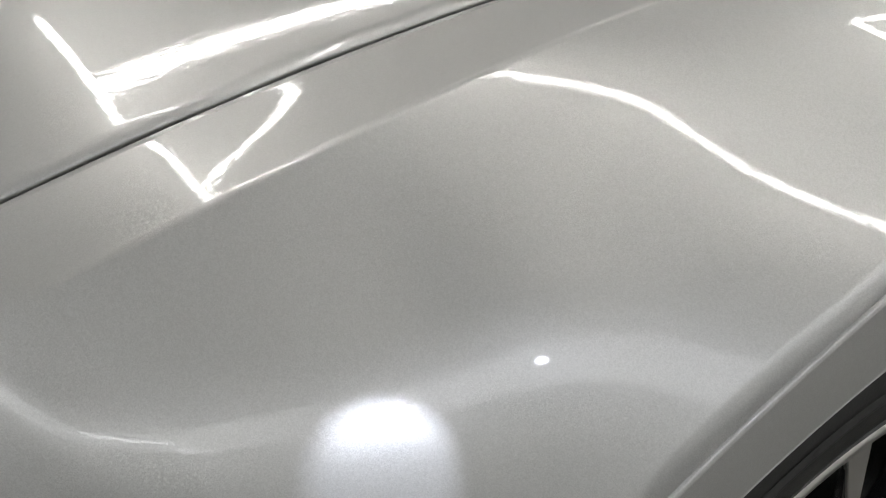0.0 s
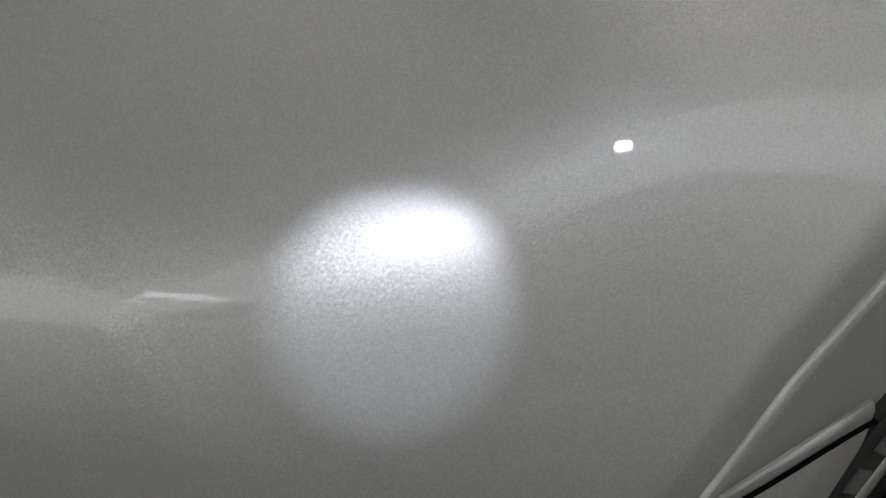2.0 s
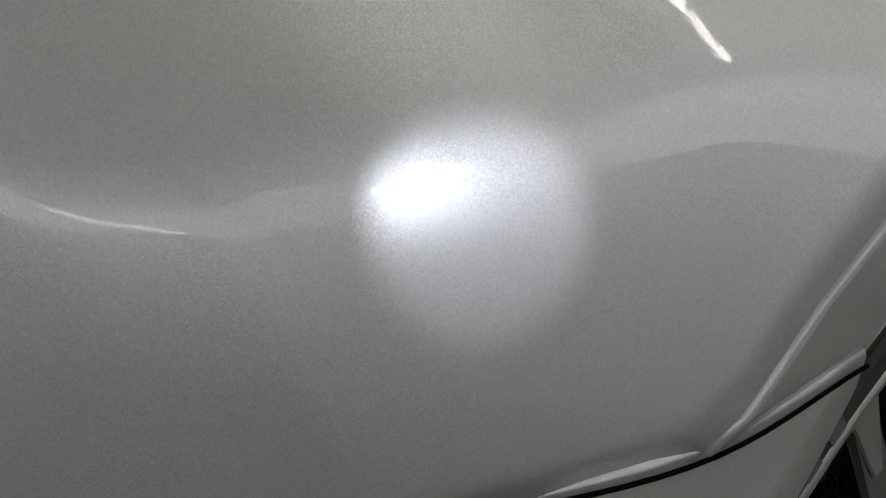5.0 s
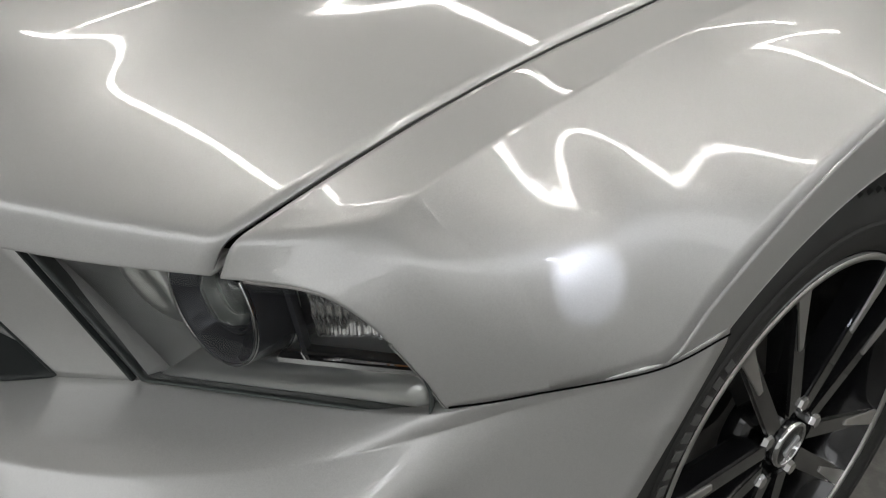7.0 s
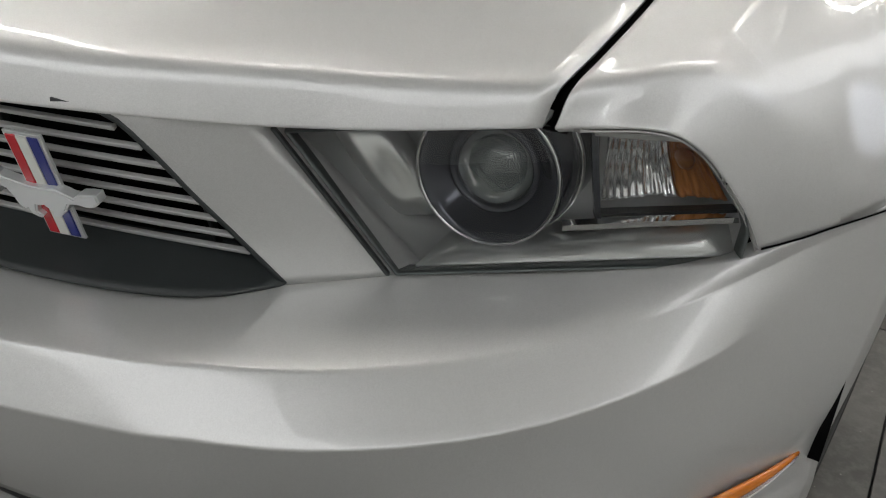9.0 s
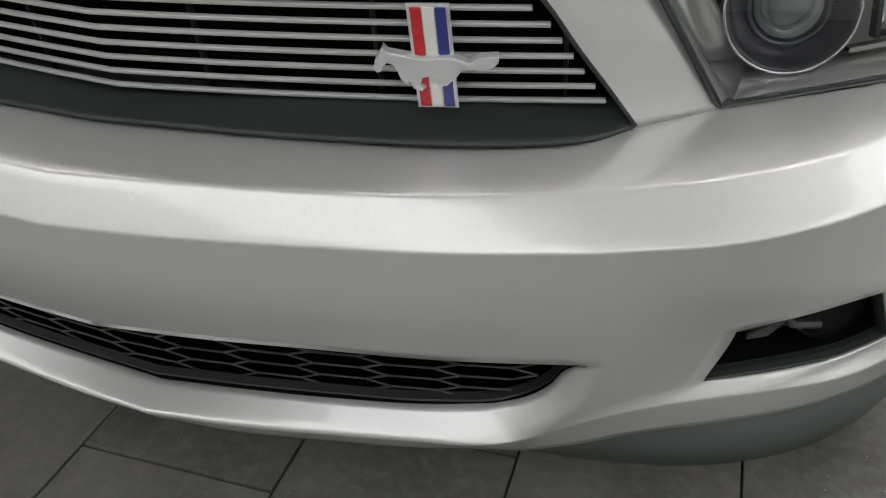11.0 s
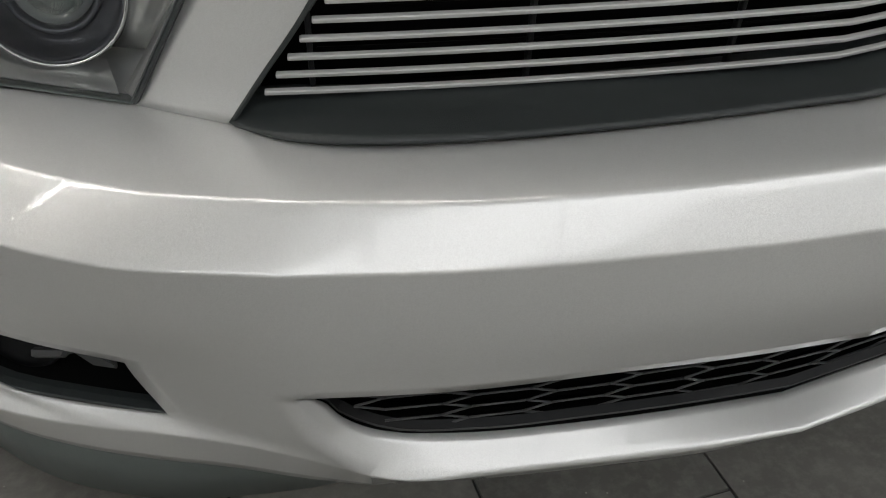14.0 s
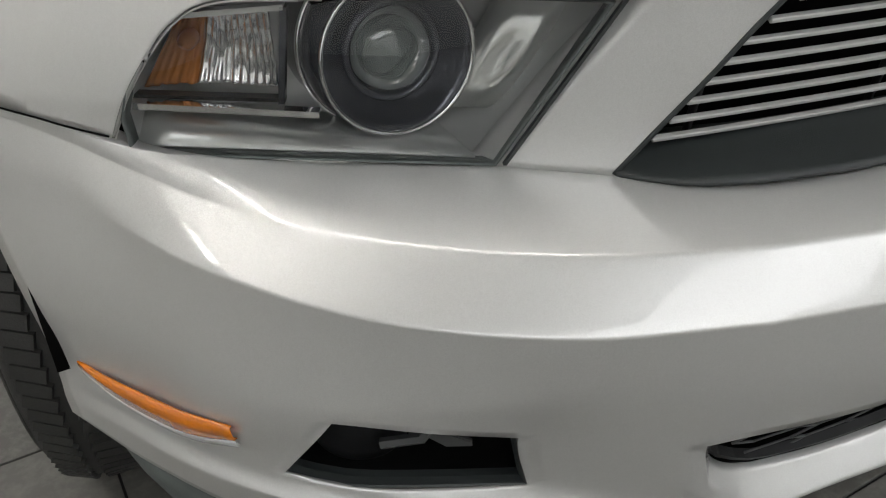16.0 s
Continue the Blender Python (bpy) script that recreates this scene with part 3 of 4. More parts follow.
# dark channel between hood and fender
channel = [(0.665, 0.318, 0.735), (0.668, 0.326, 0.752)] + [(gap_pt(y)[0], y, gap_pt(y)[2] - 0.012) for y in np.linspace(0.335, 1.45, 30)]
bm = grid([[(x - 0.010, y, z) for x, y, z in channel], [(x + 0.010, y, z) for x, y, z in channel]])
for b in (mirrored(bm), bm):
    thick(part("hood_channel", b, VOID, car, "dark gap under the hood edge"), 0.003)

# fender: flat top, front rim round the lamp, bulging side, wheel arch flare
lamp_rim = [(0.670, 0.304, 0.742), (0.700, 0.322, 0.7435), (0.726, 0.337, 0.7435), (0.746, 0.349, 0.739), (0.763, 0.361, 0.726), (0.782, 0.376, 0.700), (0.800, 0.390, 0.669), (0.813, 0.403, 0.636)]
rim_fold = [(0.675, 0.318, 0.772), (0.705, 0.348, 0.776), (0.732, 0.378, 0.780), (0.758, 0.402, 0.776), (0.786, 0.415, 0.758), (0.810, 0.425, 0.728), (0.828, 0.432, 0.685), (0.839, 0.436, 0.640)]
NR = 40
rim_a, rim_b = spline(lamp_rim, NR), spline(rim_fold, NR)
rim_in = rim_a + np.array((-0.004, 0.03, -0.004))
corner = int(np.argmin(np.linalg.norm(rim_b - np.array((0.756, 0.402, 0.778)), axis=1)))


FOOT = spline([(0.780, 0.36, 0.640), (0.813, 0.40, 0.640), (0.840, 0.436, 0.638), (0.859, 0.465, 0.637), (0.877, 0.495, 0.637), (0.896, 0.530, 0.637), (0.909, 0.557, 0.643), (0.919, 0.600, 0.684),
               (0.927, 0.650, 0.720), (0.934, 0.700, 0.749), (0.943, 0.800, 0.786), (0.949, 0.867, 0.800), (0.951, 0.950, 0.797), (0.951, 1.050, 0.768), (0.950, 1.120, 0.725), (0.950, 1.180, 0.670), (0.949, 1.300, 0.520), (0.946, 1.470, 0.420)], 400)


def foot(y):
    """The line at which the side ends below: bumper seam, then the crease round the wheel arch."""
    return np.array((np.interp(y, FOOT[:, 1], FOOT[:, 0]), y, np.interp(y, FOOT[:, 1], FOOT[:, 2])))


def eased(y0, y1, pairs, width):
    """A table of smoothly running values from a few pairs of y and value."""
    at = np.linspace(y0 - 0.1, y1 + 0.1, 500)
    raw = np.interp(at, [p[0] for p in pairs], [p[1] for p in pairs])
    k = np.exp(-((np.arange(-100, 101) * (at[1] - at[0]) / width)**2) / 2)
    return at, np.convolve(np.pad(raw, 100, mode="edge"), k / k.sum(), mode="valid")


# how far the side leaves the straight way, in radians, at the ridge and at the foot
AT_RIDGE = eased(0.35, 1.5, [(0.47, 0.30), (0.57, 0.07), (0.66, 0.03), (0.74, 0.18), (0.84, 0.28), (1.0, 0.30)], 0.026)
AT_FOOT = eased(0.35, 1.5, [(0.47, 0.47), (0.56, 0.43), (0.66, 0.15), (0.76, 0.03), (1.0, 0.03)], 0.026)


def side_pt(y, v):
    """The side: steep and nearly straight behind the lamp, turning to a shelf over the wheel; v 0 on the ridge, 1 at its foot."""
    r, b = np.array(ridge_pt(y)), foot(y)
    d = b - r
    size, slope = float(np.hypot(d[0], d[2])), math.atan2(-d[2], d[0])
    a1, a2 = slope - float(np.interp(y, *AT_RIDGE)), slope + float(np.interp(y, *AT_FOOT))
    p1 = r + 0.33 * size * np.array((math.cos(a1), 0, -math.sin(a1)))
    p2 = b - 0.56 * size * np.array((math.cos(a2), 0, -math.sin(a2)))
    w = 1 - v
    return w**3 * r + 3 * v * w * w * p1 + 3 * v * v * w * p2 + v**3 * b


def side_v(y, z):
    """v at which the side is z high."""
    vs = np.linspace(0, 1.05, 60)
    zs = np.array([side_pt(y, v)[2] for v in vs])
    return float(np.interp(-z, -zs, vs))


def top_pt(y, s):
    """The flat top between hood gap (s 0) and ridge (s 1)."""
    g, r = np.array(gap_pt(y)) + np.array((0.004, 0, 0)), np.array(ridge_pt(y))
    return g * (1 - s) + r * s - np.array((0, 0, 0.0015 * math.sin(math.pi * s)))


rim_c = []
for i, p in enumerate(rim_b):
    y = p[1] + 0.036
    if i <= corner:
        s_at = i / corner
        rim_c.append(top_pt(y, s_at))
    else:
        rim_c.append(side_pt(y, side_v(y, p[2])))
rim_c = np.array(rim_c)
y_start = rim_c[corner][1]
y_seam = rim_c[-1][1]
crease_y = np.linspace(0.557, 1.18, 46)


def lower_z(y):
    """Height at which the side ends: lamp rim, bumper seam, then the arch."""
    if y <= y_seam:
        return float(np.interp(y, rim_c[corner:, 1], rim_c[corner:, 2]))
    if y <= 0.555:
        return 0.642
    return float(foot(y)[2])


ys = list(rim_c[corner:, 1]) + list(np.linspace(y_seam, 0.557, 8))[1:-1] + list(crease_y) + list(np.linspace(1.18, 1.45, 6)[1:])
crease = np.array([side_pt(y, 1.0) for y in crease_y])
lip_curve = np.array([lip_pt(t) for t in np.linspace(math.atan2(0.642 - HUB[2], HUB[1] - 0.636), 2.3, 46)])
flare_top = crease + np.array((0.0022, 0, 0)) + (lip_curve - crease) * 0.022
lip_in = lip_curve + np.array((-0.03, 0, 0)) + (lip_curve - np.array(HUB)) * np.array((0, 0.01, 0.01))


def fender():
    bm = bmesh.new()
    across = [i / corner for i in range(corner + 1)]
    strip = []
    for k, y in enumerate(ys):
        u = (y - y_start) / (1.45 - y_start)
        strip.append([top_pt(rim_c[i][1] + (1.45 - rim_c[i][1]) * u, s) for i, s in enumerate(across)])
    grid(strip, bm)
    side = []
    for y in ys:
        vb = side_v(y, lower_z(y)) if y < 0.557 else 1.0
        side.append([side_pt(y, vb * t) for t in (0, 0.012, 0.03, 0.07, 0.12, 0.19, 0.27, 0.36, 0.45, 0.54, 0.63, 0.72, 0.81, 0.90, 0.96, 1.0)])
    grid(side, bm)
    grid(folded([rim_in, rim_a, rim_b, rim_c], [0, 0.004, 0.011, 0], 4), bm)
    bmesh.ops.remove_doubles(bm, verts=bm.verts, dist=0.0002)
    fold = crease + np.array((-0.0012, 0, 0))
    lip2 = lip_curve - np.array((0.002, 0, 0))
    grid([fold, fold * 0.4 + flare_top * 0.6, flare_top], bm)
    grid([flare_top - np.array((0.0003, 0, 0)), flare_top * 0.95 + lip2 * 0.05, flare_top * 0.5 + lip2 * 0.5, lip2 * 0.94 + flare_top * 0.06, lip2, lip2 * 0.7 + lip_in * 0.3, lip_in], bm)
    bmesh.ops.delete(bm, geom=[v for v in bm.verts if not v.link_faces], context="VERTS")
    bmesh.ops.recalc_face_normals(bm, faces=bm.faces)
    c = Vector(INSIDE)
    for f in bm.faces:
        if f.normal.dot(f.calc_center_median() - c) < 0:
            f.normal_flip()
    return bm


bm = fender()
for b in (mirrored(bm), bm):
    thick(part("fender", b, PAINT, car, "silver front wing with a flared wheel arch"), 0.003)

# joint between bumper and fender
bm = tube(bmesh.new(), [tuple(p) for p in spline([(0.815, 0.405, 0.6375), (0.8405, 0.436, 0.6405), (0.8585, 0.465, 0.6415), (0.8775, 0.495, 0.642), (0.911, 0.557, 0.643), (0.9245, 0.634, 0.642)], 26)], 0.0009, 6)
for b in (mirrored(bm), bm):
    part("panel_joint", b, VOID, car, "thin dark joint between bumper and wing")

# wheel house behind the arch
house = []
for t in np.linspace(0.15, 2.9, 30):
    cy, cz = HUB[1] - math.cos(t) * 0.402, HUB[2] + math.sin(t) * 0.402
    house.append([(0.905, cy, cz), (0.62, cy, cz), (0.60, HUB[1] - math.cos(t) * 0.36, HUB[2] + math.sin(t) * 0.36), (0.60, HUB[1] - math.cos(t) * 0.05, HUB[2] + math.sin(t) * 0.05)])
bm = grid(house)
for b in (mirrored(bm), bm):
    thick(part("wheel_house", b, VOID, car, "black wheel arch liner"), 0.003)

# grey air dam under the bumper corners
dt = spline([(0.30, 0.150, 0.245), (0.42, 0.160, 0.258), (0.54, 0.190, 0.275), (0.669, 0.238, 0.290), (0.79, 0.318, 0.308), (0.87, 0.42, 0.330), (0.890, 0.500, 0.345)], 30)
db = spline([(0.30, 0.222, 0.165), (0.42, 0.216, 0.150), (0.52, 0.222, 0.155), (0.633, 0.245, 0.165), (0.750, 0.306, 0.185), (0.830, 0.400, 0.215), (0.860, 0.500, 0.240)], 30)
bm = grid([dt, dt * 0.5 + db * 0.5 + np.array((0.003, -0.004, 0)), db, db + np.array((0, 0.03, 0.004))])
outward(bm, (0.3, 0.7, 0.3))
for b in (mirrored(bm), bm):
    thick(part("air_dam", b, DAM, car, "scuffed grey plastic air dam"), 0.004)


# ---- headlamp
def headlamp(side):
    """Headlamp unit with shell, projector, turn reflector, chrome strip and clear cover."""
    lamp = tagged(new("headlamp"), "clear headlamp with a projector and a turn reflector mirroring an amber bulb")
    lamp.parent = car
    flip = mirrored if side < 0 else (lambda b: b)
    # plane of the cover
    o = Vector((0.557, 0.258, 0.603))
    ex = (Vector((0.813, 0.403, 0.612)) - o).normalized()
    n = ex.cross(Vector((-0.32, -0.16, 0.93))).normalized()
    if n.y > 0:
        n = -n
    ez = n.cross(ex).normalized()
    if ez.z < 0:
        ez = -ez

    def at(a, b, c=0.0):
        """a along the lamp, b up, c inwards."""
        return o + float(a) * ex + float(b) * ez - float(c) * n

    basis = Matrix.Translation(o) @ Matrix((ex, ez, ex.cross(ez))).transposed().to_4x4()
    # outline along bottom, outer curve, top, inner slant
    bottom_l = [(0.004 + 0.279 * t, 0.001 + 0.010 * t) for t in np.linspace(0, 1, 8)]
    outer = [(0.286, 0.040), (0.277, 0.068), (0.256, 0.098), (0.232, 0.122), (0.214, 0.131)]
    top = [(0.19, 0.134), (0.12, 0.133), (0.05, 0.132), (-0.02, 0.130), (-0.075, 0.128)]
    outline = bottom_l + outer + top
    cen = (0.115, 0.07)

    def ring(scale, depth, grow=0.0):
        return [at(cen[0] + (a - cen[0]) * scale, cen[1] + (b - cen[1]) * scale, depth) for a, b in outline]

    # black seal round the cover
    bm = bmesh.new()
    loops = [ring(1.0, 0.006), ring(0.998, -0.002), ring(0.988, -0.003), ring(0.98, 0.004), ring(0.98, 0.03)]
    vs = [[bm.verts.new(p) for p in l] for l in loops]
    for a, b in zip(vs, vs[1:]):
        for i in range(len(a)):
            j = (i + 1) % len(a)
            bm.faces.new((a[i], a[j], b[j], b[i]))
    part("seal", flip(bm), DAM, lamp, "grey rubber seal")
    # shell: a smooth dish
    bm = bmesh.new()
    loops = [ring(0.985, 0.006), ring(0.96, 0.040), ring(0.88, 0.075), ring(0.4, 0.088), ring(0.02, 0.090)]
    vs = [[bm.verts.new(p) for p in l] for l in loops]
    for a, b in zip(vs, vs[1:]):
        for i in range(len(a)):
            j = (i + 1) % len(a)
            bm.faces.new((a[i], a[j], b[j], b[i]))
    part("shell", flip(bm), GREYREFL, lamp, "satin grey inner shell")
    # rounded reflector beside the projector, rising out of the shell
    bm = bmesh.new()
    sc = []
    for v in np.linspace(0, 1, 17):
        r = []
        for u in np.linspace(0, 1, 17):
            a = -0.064 + 0.062 * u + 0.060 * (1 - v)
            b = 0.020 + 0.104 * v
            swell = math.sin(math.pi * u)**0.7 * math.sin(math.pi * v)**0.7
            r.append(at(a, b, 0.068 - 0.034 * swell + 0.014 * math.exp(-((u - 0.55) / 0.22)**2 - ((v - 0.5) / 0.28)**2)))
        sc.append(r)
    grid(sc, bm)
    thick(part("inner_reflector", flip(bm), SATIN, lamp, "satin hollowed reflector"), 0.002)
    # projector: barrel, rings, glass ball
    def turned(profile, c=(0.088, 0.078), segs=48):
        b = lathe([(x, r) for x, r in profile], segs)
        for v in b.verts:
            x, y, z = v.co
            v.co = o + (c[0] + y) * ex + (c[1] + z) * ez + x * n
        bmesh.ops.recalc_face_normals(b, faces=b.faces)
        return b

    eye_at = at(0.080, 0.079, 0.030)
    ahead = Vector((0.12, -0.99, 0.06)).normalized()
    au = ahead.cross(Vector((0, 0, 1))).normalized()
    av = au.cross(ahead)

    def projected(profile, segs=56):
        b = lathe([(x, r) for x, r in profile], segs)
        for v in b.verts:
            x, y, z = v.co
            v.co = eye_at + y * au + z * av + x * ahead
        bmesh.ops.recalc_face_normals(b, faces=b.faces)
        return b

    # barrel with a stepped funnel that leads in to the glass
    part("barrel", flip(projected([(-0.085, 0.069), (-0.030, 0.0665), (0.002, 0.0625), (0.0055, 0.0605), (0.005, 0.0575), (0.004, 0.0565), (0.003, 0.0535), (-0.001, 0.052), (-0.002, 0.049), (-0.006, 0.0475), (-0.007, 0.0445),
                                   (-0.011, 0.043), (-0.012, 0.040), (-0.020, 0.036)])), BARREL, lamp, "dark tinted stepped barrel of the projector")
    part("chrome_ring", flip(projected([(0.0025, 0.0622), (0.0055, 0.0626), (0.0072, 0.0610), (0.0058, 0.0594)])), CHROME, lamp, "thin chrome ring")
    part("foot_ring", flip(projected([(-0.034, 0.0670), (-0.033, 0.0690), (-0.037, 0.0696), (-0.039, 0.0675)])), CHROME, lamp, "thin chrome ring")
    part("bezel", flip(projected([(-0.030, 0.041), (-0.010, 0.0395), (-0.008, 0.037), (-0.010, 0.0340), (-0.022, 0.033)])), BARREL, lamp, "dark ring round the glass")
    part("projector_lens", flip(projected([(-0.022, 0.0345), (-0.010, 0.0325), (-0.002, 0.027), (0.004, 0.016), (0.006, 0.0001)])), PROJ, lamp, "greenish glass projector lens")
    part("lens_back", flip(projected([(-0.024, 0.0345), (-0.030, 0.020), (-0.032, 0.0001)])), BARREL, lamp, "dark shutter behind the glass")
    # turn reflector with vertical flutes
    bm = bmesh.new()
    tr = []
    rnd = random.Random(5)
    lens_w = [rnd.uniform(-1, 1) for _ in range(20)]
    for v in np.linspace(0, 1, 25):
        r = []
        for u in np.linspace(0, 1, 81):
            a = 0.172 + 0.094 * u - 0.030 * v * u * u + 0.01 * (1 - v) * u
            b = 0.052 + 0.062 * v
            cell = int(u * 15.99)
            lift = abs(math.sin(u * 16 * math.pi)) * 0.0042
            wave = 0.4 * lift + 0.0008 * math.sin(v * 17 + lens_w[cell] * 3) + 0.0012 * lens_w[cell] + 0.010 * v
            r.append(at(a, b, 0.034 + 0.020 * math.sin(math.pi * u) * math.sin(math.pi * (0.15 + 0.7 * v)) - wave))
        tr.append(r)
    cutoff = 50
    grid([r[:cutoff + 1] for r in tr], bm)
    thick(part("turn_reflector", flip(bm), BRIGHT, lamp, "fluted chrome turn reflector"), 0.002)
    # outer end coloured amber for the bulb mirrored in the flutes
    thick(part("amber_reflection", flip(grid([r[cutoff:] for r in tr])), AMBER_IN, lamp, "reflector end with the amber bulb's reflection put into its colour"), 0.002)
    part("amber_bulb", flip(turned([(-0.040, 0.007), (-0.028, 0.007), (-0.021, 0.0045), (-0.018, 0.0001)], (0.236, 0.090), 20)), AMBER_IN, lamp, "amber bulb")
    # dividers and the bright strip
    for (a0, b0), (a1, b1), w, mat, nm, lb in (((0.165, 0.048), (0.280, 0.052), 0.003, BLACK, "divider", ""), ((0.140, 0.036), (0.288, 0.044), 0.005, CHROME, "bright_strip", "bright chrome strip"),
                                               ((0.160, 0.119), (0.245, 0.112), 0.004, SATIN, "divider", ""), ((0.168, 0.045), (0.160, 0.119), 0.005, BARREL, "divider", "")):
        path = [at(a0 + (a1 - a0) * t, b0 + (b1 - b0) * t, 0.020) for t in np.linspace(0, 1, 6)]
        part(nm, flip(ribbon(path, ez if abs(a1 - a0) > 0.02 else ex, w, 0.010)), mat, lamp, lb, smooth=False)
    # pale lower tray
    bm = grid([[at(0.02 + 0.262 * t, 0.005 + 0.010 * t, 0.008) for t in np.linspace(0, 1, 10)], [at(0.05 + 0.235 * t, 0.018 + 0.022 * t, 0.045) for t in np.linspace(0, 1, 10)]])
    thick(part("lower_tray", flip(bm), SATIN, lamp, "satin silver lower tray"), 0.002)
    # clear cover, gently domed
    bm = bmesh.new()
    loops = [ring(0.985, 0.0), ring(0.85, -0.003), ring(0.5, -0.007), ring(0.02, -0.008)]
    vs = [[bm.verts.new(p) for p in l] for l in loops]
    for a, b in zip(vs, vs[1:]):
        for i in range(len(a)):
            j = (i + 1) % len(a)
            bm.faces.new((a[i], a[j], b[j], b[i]))
    bmesh.ops.recalc_face_normals(bm, faces=bm.faces)
    cover = part("cover", flip(bm), COVER, lamp, "clear polycarbonate cover")
    cover.visible_shadow = False
    # bright edge strip along the inner slant
    path = [at(-0.002 - 0.080 * t, 0.004 + 0.128 * t, -0.004) for t in np.linspace(0, 1, 8)]
    part("edge_trim", flip(ribbon(path, ex, 0.003, 0.006)), VALANCE, lamp, "dark grey trim strip", smooth=False)
    return lamp


COVER = material("clear_polycarbonate", (1, 1, 1), 0.02)
nt = COVER.node_tree
for node in list(nt.nodes):
    if node.type == "BSDF_PRINCIPLED":
        nt.nodes.remove(node)
clear = nt.nodes.new("ShaderNodeBsdfTransparent")
clear.inputs[0].default_value = (0.985, 0.99, 0.985, 1)
gloss = nt.nodes.new("ShaderNodeBsdfGlossy")
gloss.inputs["Roughness"].default_value = 0.03
fres = nt.nodes.new("ShaderNodeFresnel")
fres.inputs[0].default_value = 1.55
mixer = nt.nodes.new("ShaderNodeMixShader")
nt.links.new(fres.outputs[0], mixer.inputs[0])
nt.links.new(clear.outputs[0], mixer.inputs[1])
nt.links.new(gloss.outputs[0], mixer.inputs[2])
nt.links.new(mixer.outputs[0], nt.nodes["Material Output"].inputs[0])
headlamp(1)
headlamp(-1)


# ---- fog lamp pocket, side marker
def fog_pocket(side):
    flip = mirrored if side < 0 else (lambda b: b)
    fog = tagged(new("fog_lamp"), "black fog lamp pocket in the bumper corner")
    fog.parent = car
    hole = [Vector(orows[0][j]) for j in range(c0, c1 + 1)] + [Vector(orows[nhole][j]) for j in range(c1, c0 - 1, -1)]
    cen = sum(hole, Vector()) / len(hole)
    inn = Vector((-0.35, 0.93, 0.0))

    def loop(s, d):
        return [cen + (p - cen) * s + inn * d for p in hole]
    bm = bmesh.new()
    vs = [[bm.verts.new(p) for p in l] for l in (loop(1.012, 0.002), loop(0.985, 0.004), loop(0.95, 0.012), loop(0.94, 0.03))]
    for a, b in zip(vs, vs[1:]):
        for i in range(len(a)):
            j = (i + 1) % len(a)
            bm.faces.new((a[i], a[j], b[j], b[i]))
    part("bezel", flip(bm), VALANCE, fog, "dark grey bezel", smooth=False)
    bm = bmesh.new()
    vs = [[bm.verts.new(p) for p in l] for l in (loop(0.945, 0.02), loop(0.90, 0.10), loop(0.05, 0.11))]
    for a, b in zip(vs, vs[1:]):
        for i in range(len(a)):
            j = (i + 1) % len(a)
            bm.faces.new((a[i], a[j], b[j], b[i]))
    part("pocket", flip(bm), VOID, fog, "black pocket")
    bm = lathe([(-0.04, 0.0001), (-0.036, 0.030), (-0.012, 0.036), (-0.006, 0.040), (0.0, 0.0405), (0.004, 0.038)], 40)
    bmesh.ops.transform(bm, matrix=Matrix.Translation((0.700, 0.250, 0.408)) @ Matrix.Rotation(radians(-62), 4, "Z"), verts=bm.verts)
    part("lamp_ring", flip(bm), BLACK, fog, "black round lamp ring")
    bm = bmesh.new()
    tube(bm, [(0.612, 0.200, 0.398), (0.640, 0.206, 0.408), (0.650, 0.206, 0.425), (0.662, 0.212, 0.405), (0.690, 0.232, 0.396)], 0.005, 6)
    prong = [(0.0, -0.016), (0.016, -0.004), (0.040, -0.016), (0.040, -0.010), (0.020, 0.006), (0.008, 0.018), (0.004, 0.002), (-0.022, -0.010), (-0.022, -0.016)]
    m = Matrix.Translation((0.640, 0.212, 0.402)) @ Matrix.Rotation(radians(30), 4, "Z") @ Matrix.Rotation(radians(90), 4, "X")
    web = mesh_of(prism(prong, 0.004, m, 0.001), "web")
    bm.from_mesh(web)
    bpy.data.meshes.remove(web)
    part("bracket", flip(bm), MESH, fog, "grey plastic bracket", smooth=False)
    mk = tagged(new("side_marker"), "amber side marker lamp")
    mk.parent = car
    a = spline([(0.797, 0.281, 0.428), (0.823, 0.320, 0.424), (0.848, 0.367, 0.420), (0.870, 0.412, 0.416), (0.886, 0.452, 0.412)], 16)
    lowr = spline([(0.795, 0.281, 0.415), (0.822, 0.319, 0.404), (0.847, 0.366, 0.399), (0.868, 0.411, 0.399), (0.884, 0.448, 0.407)], 16)
    off = np.array((0.0016, -0.0009, 0.0))
    bm = grid([a - off, a + off * 0.25, a * 0.5 + lowr * 0.5 + off * 0.45, lowr + off * 0.35, lowr - off])
    thick(part("amber_lens", flip(bm), AMBER, mk), 0.0012)
    low2 = lowr - np.array((0, 0, 0.002))
    bm = grid([low2 + off * 0.2, low2 + off * 0.9, low2 + off * 0.7 - np.array((0, 0, 0.004)), low2 - off - np.array((0, 0, 0.010))])
    outward(bm, INSIDE)
    thick(part("surround", flip(bm), PAINT, mk, "silver painted ledge under the lens"), 0.003)


fog_pocket(1)
fog_pocket(-1)


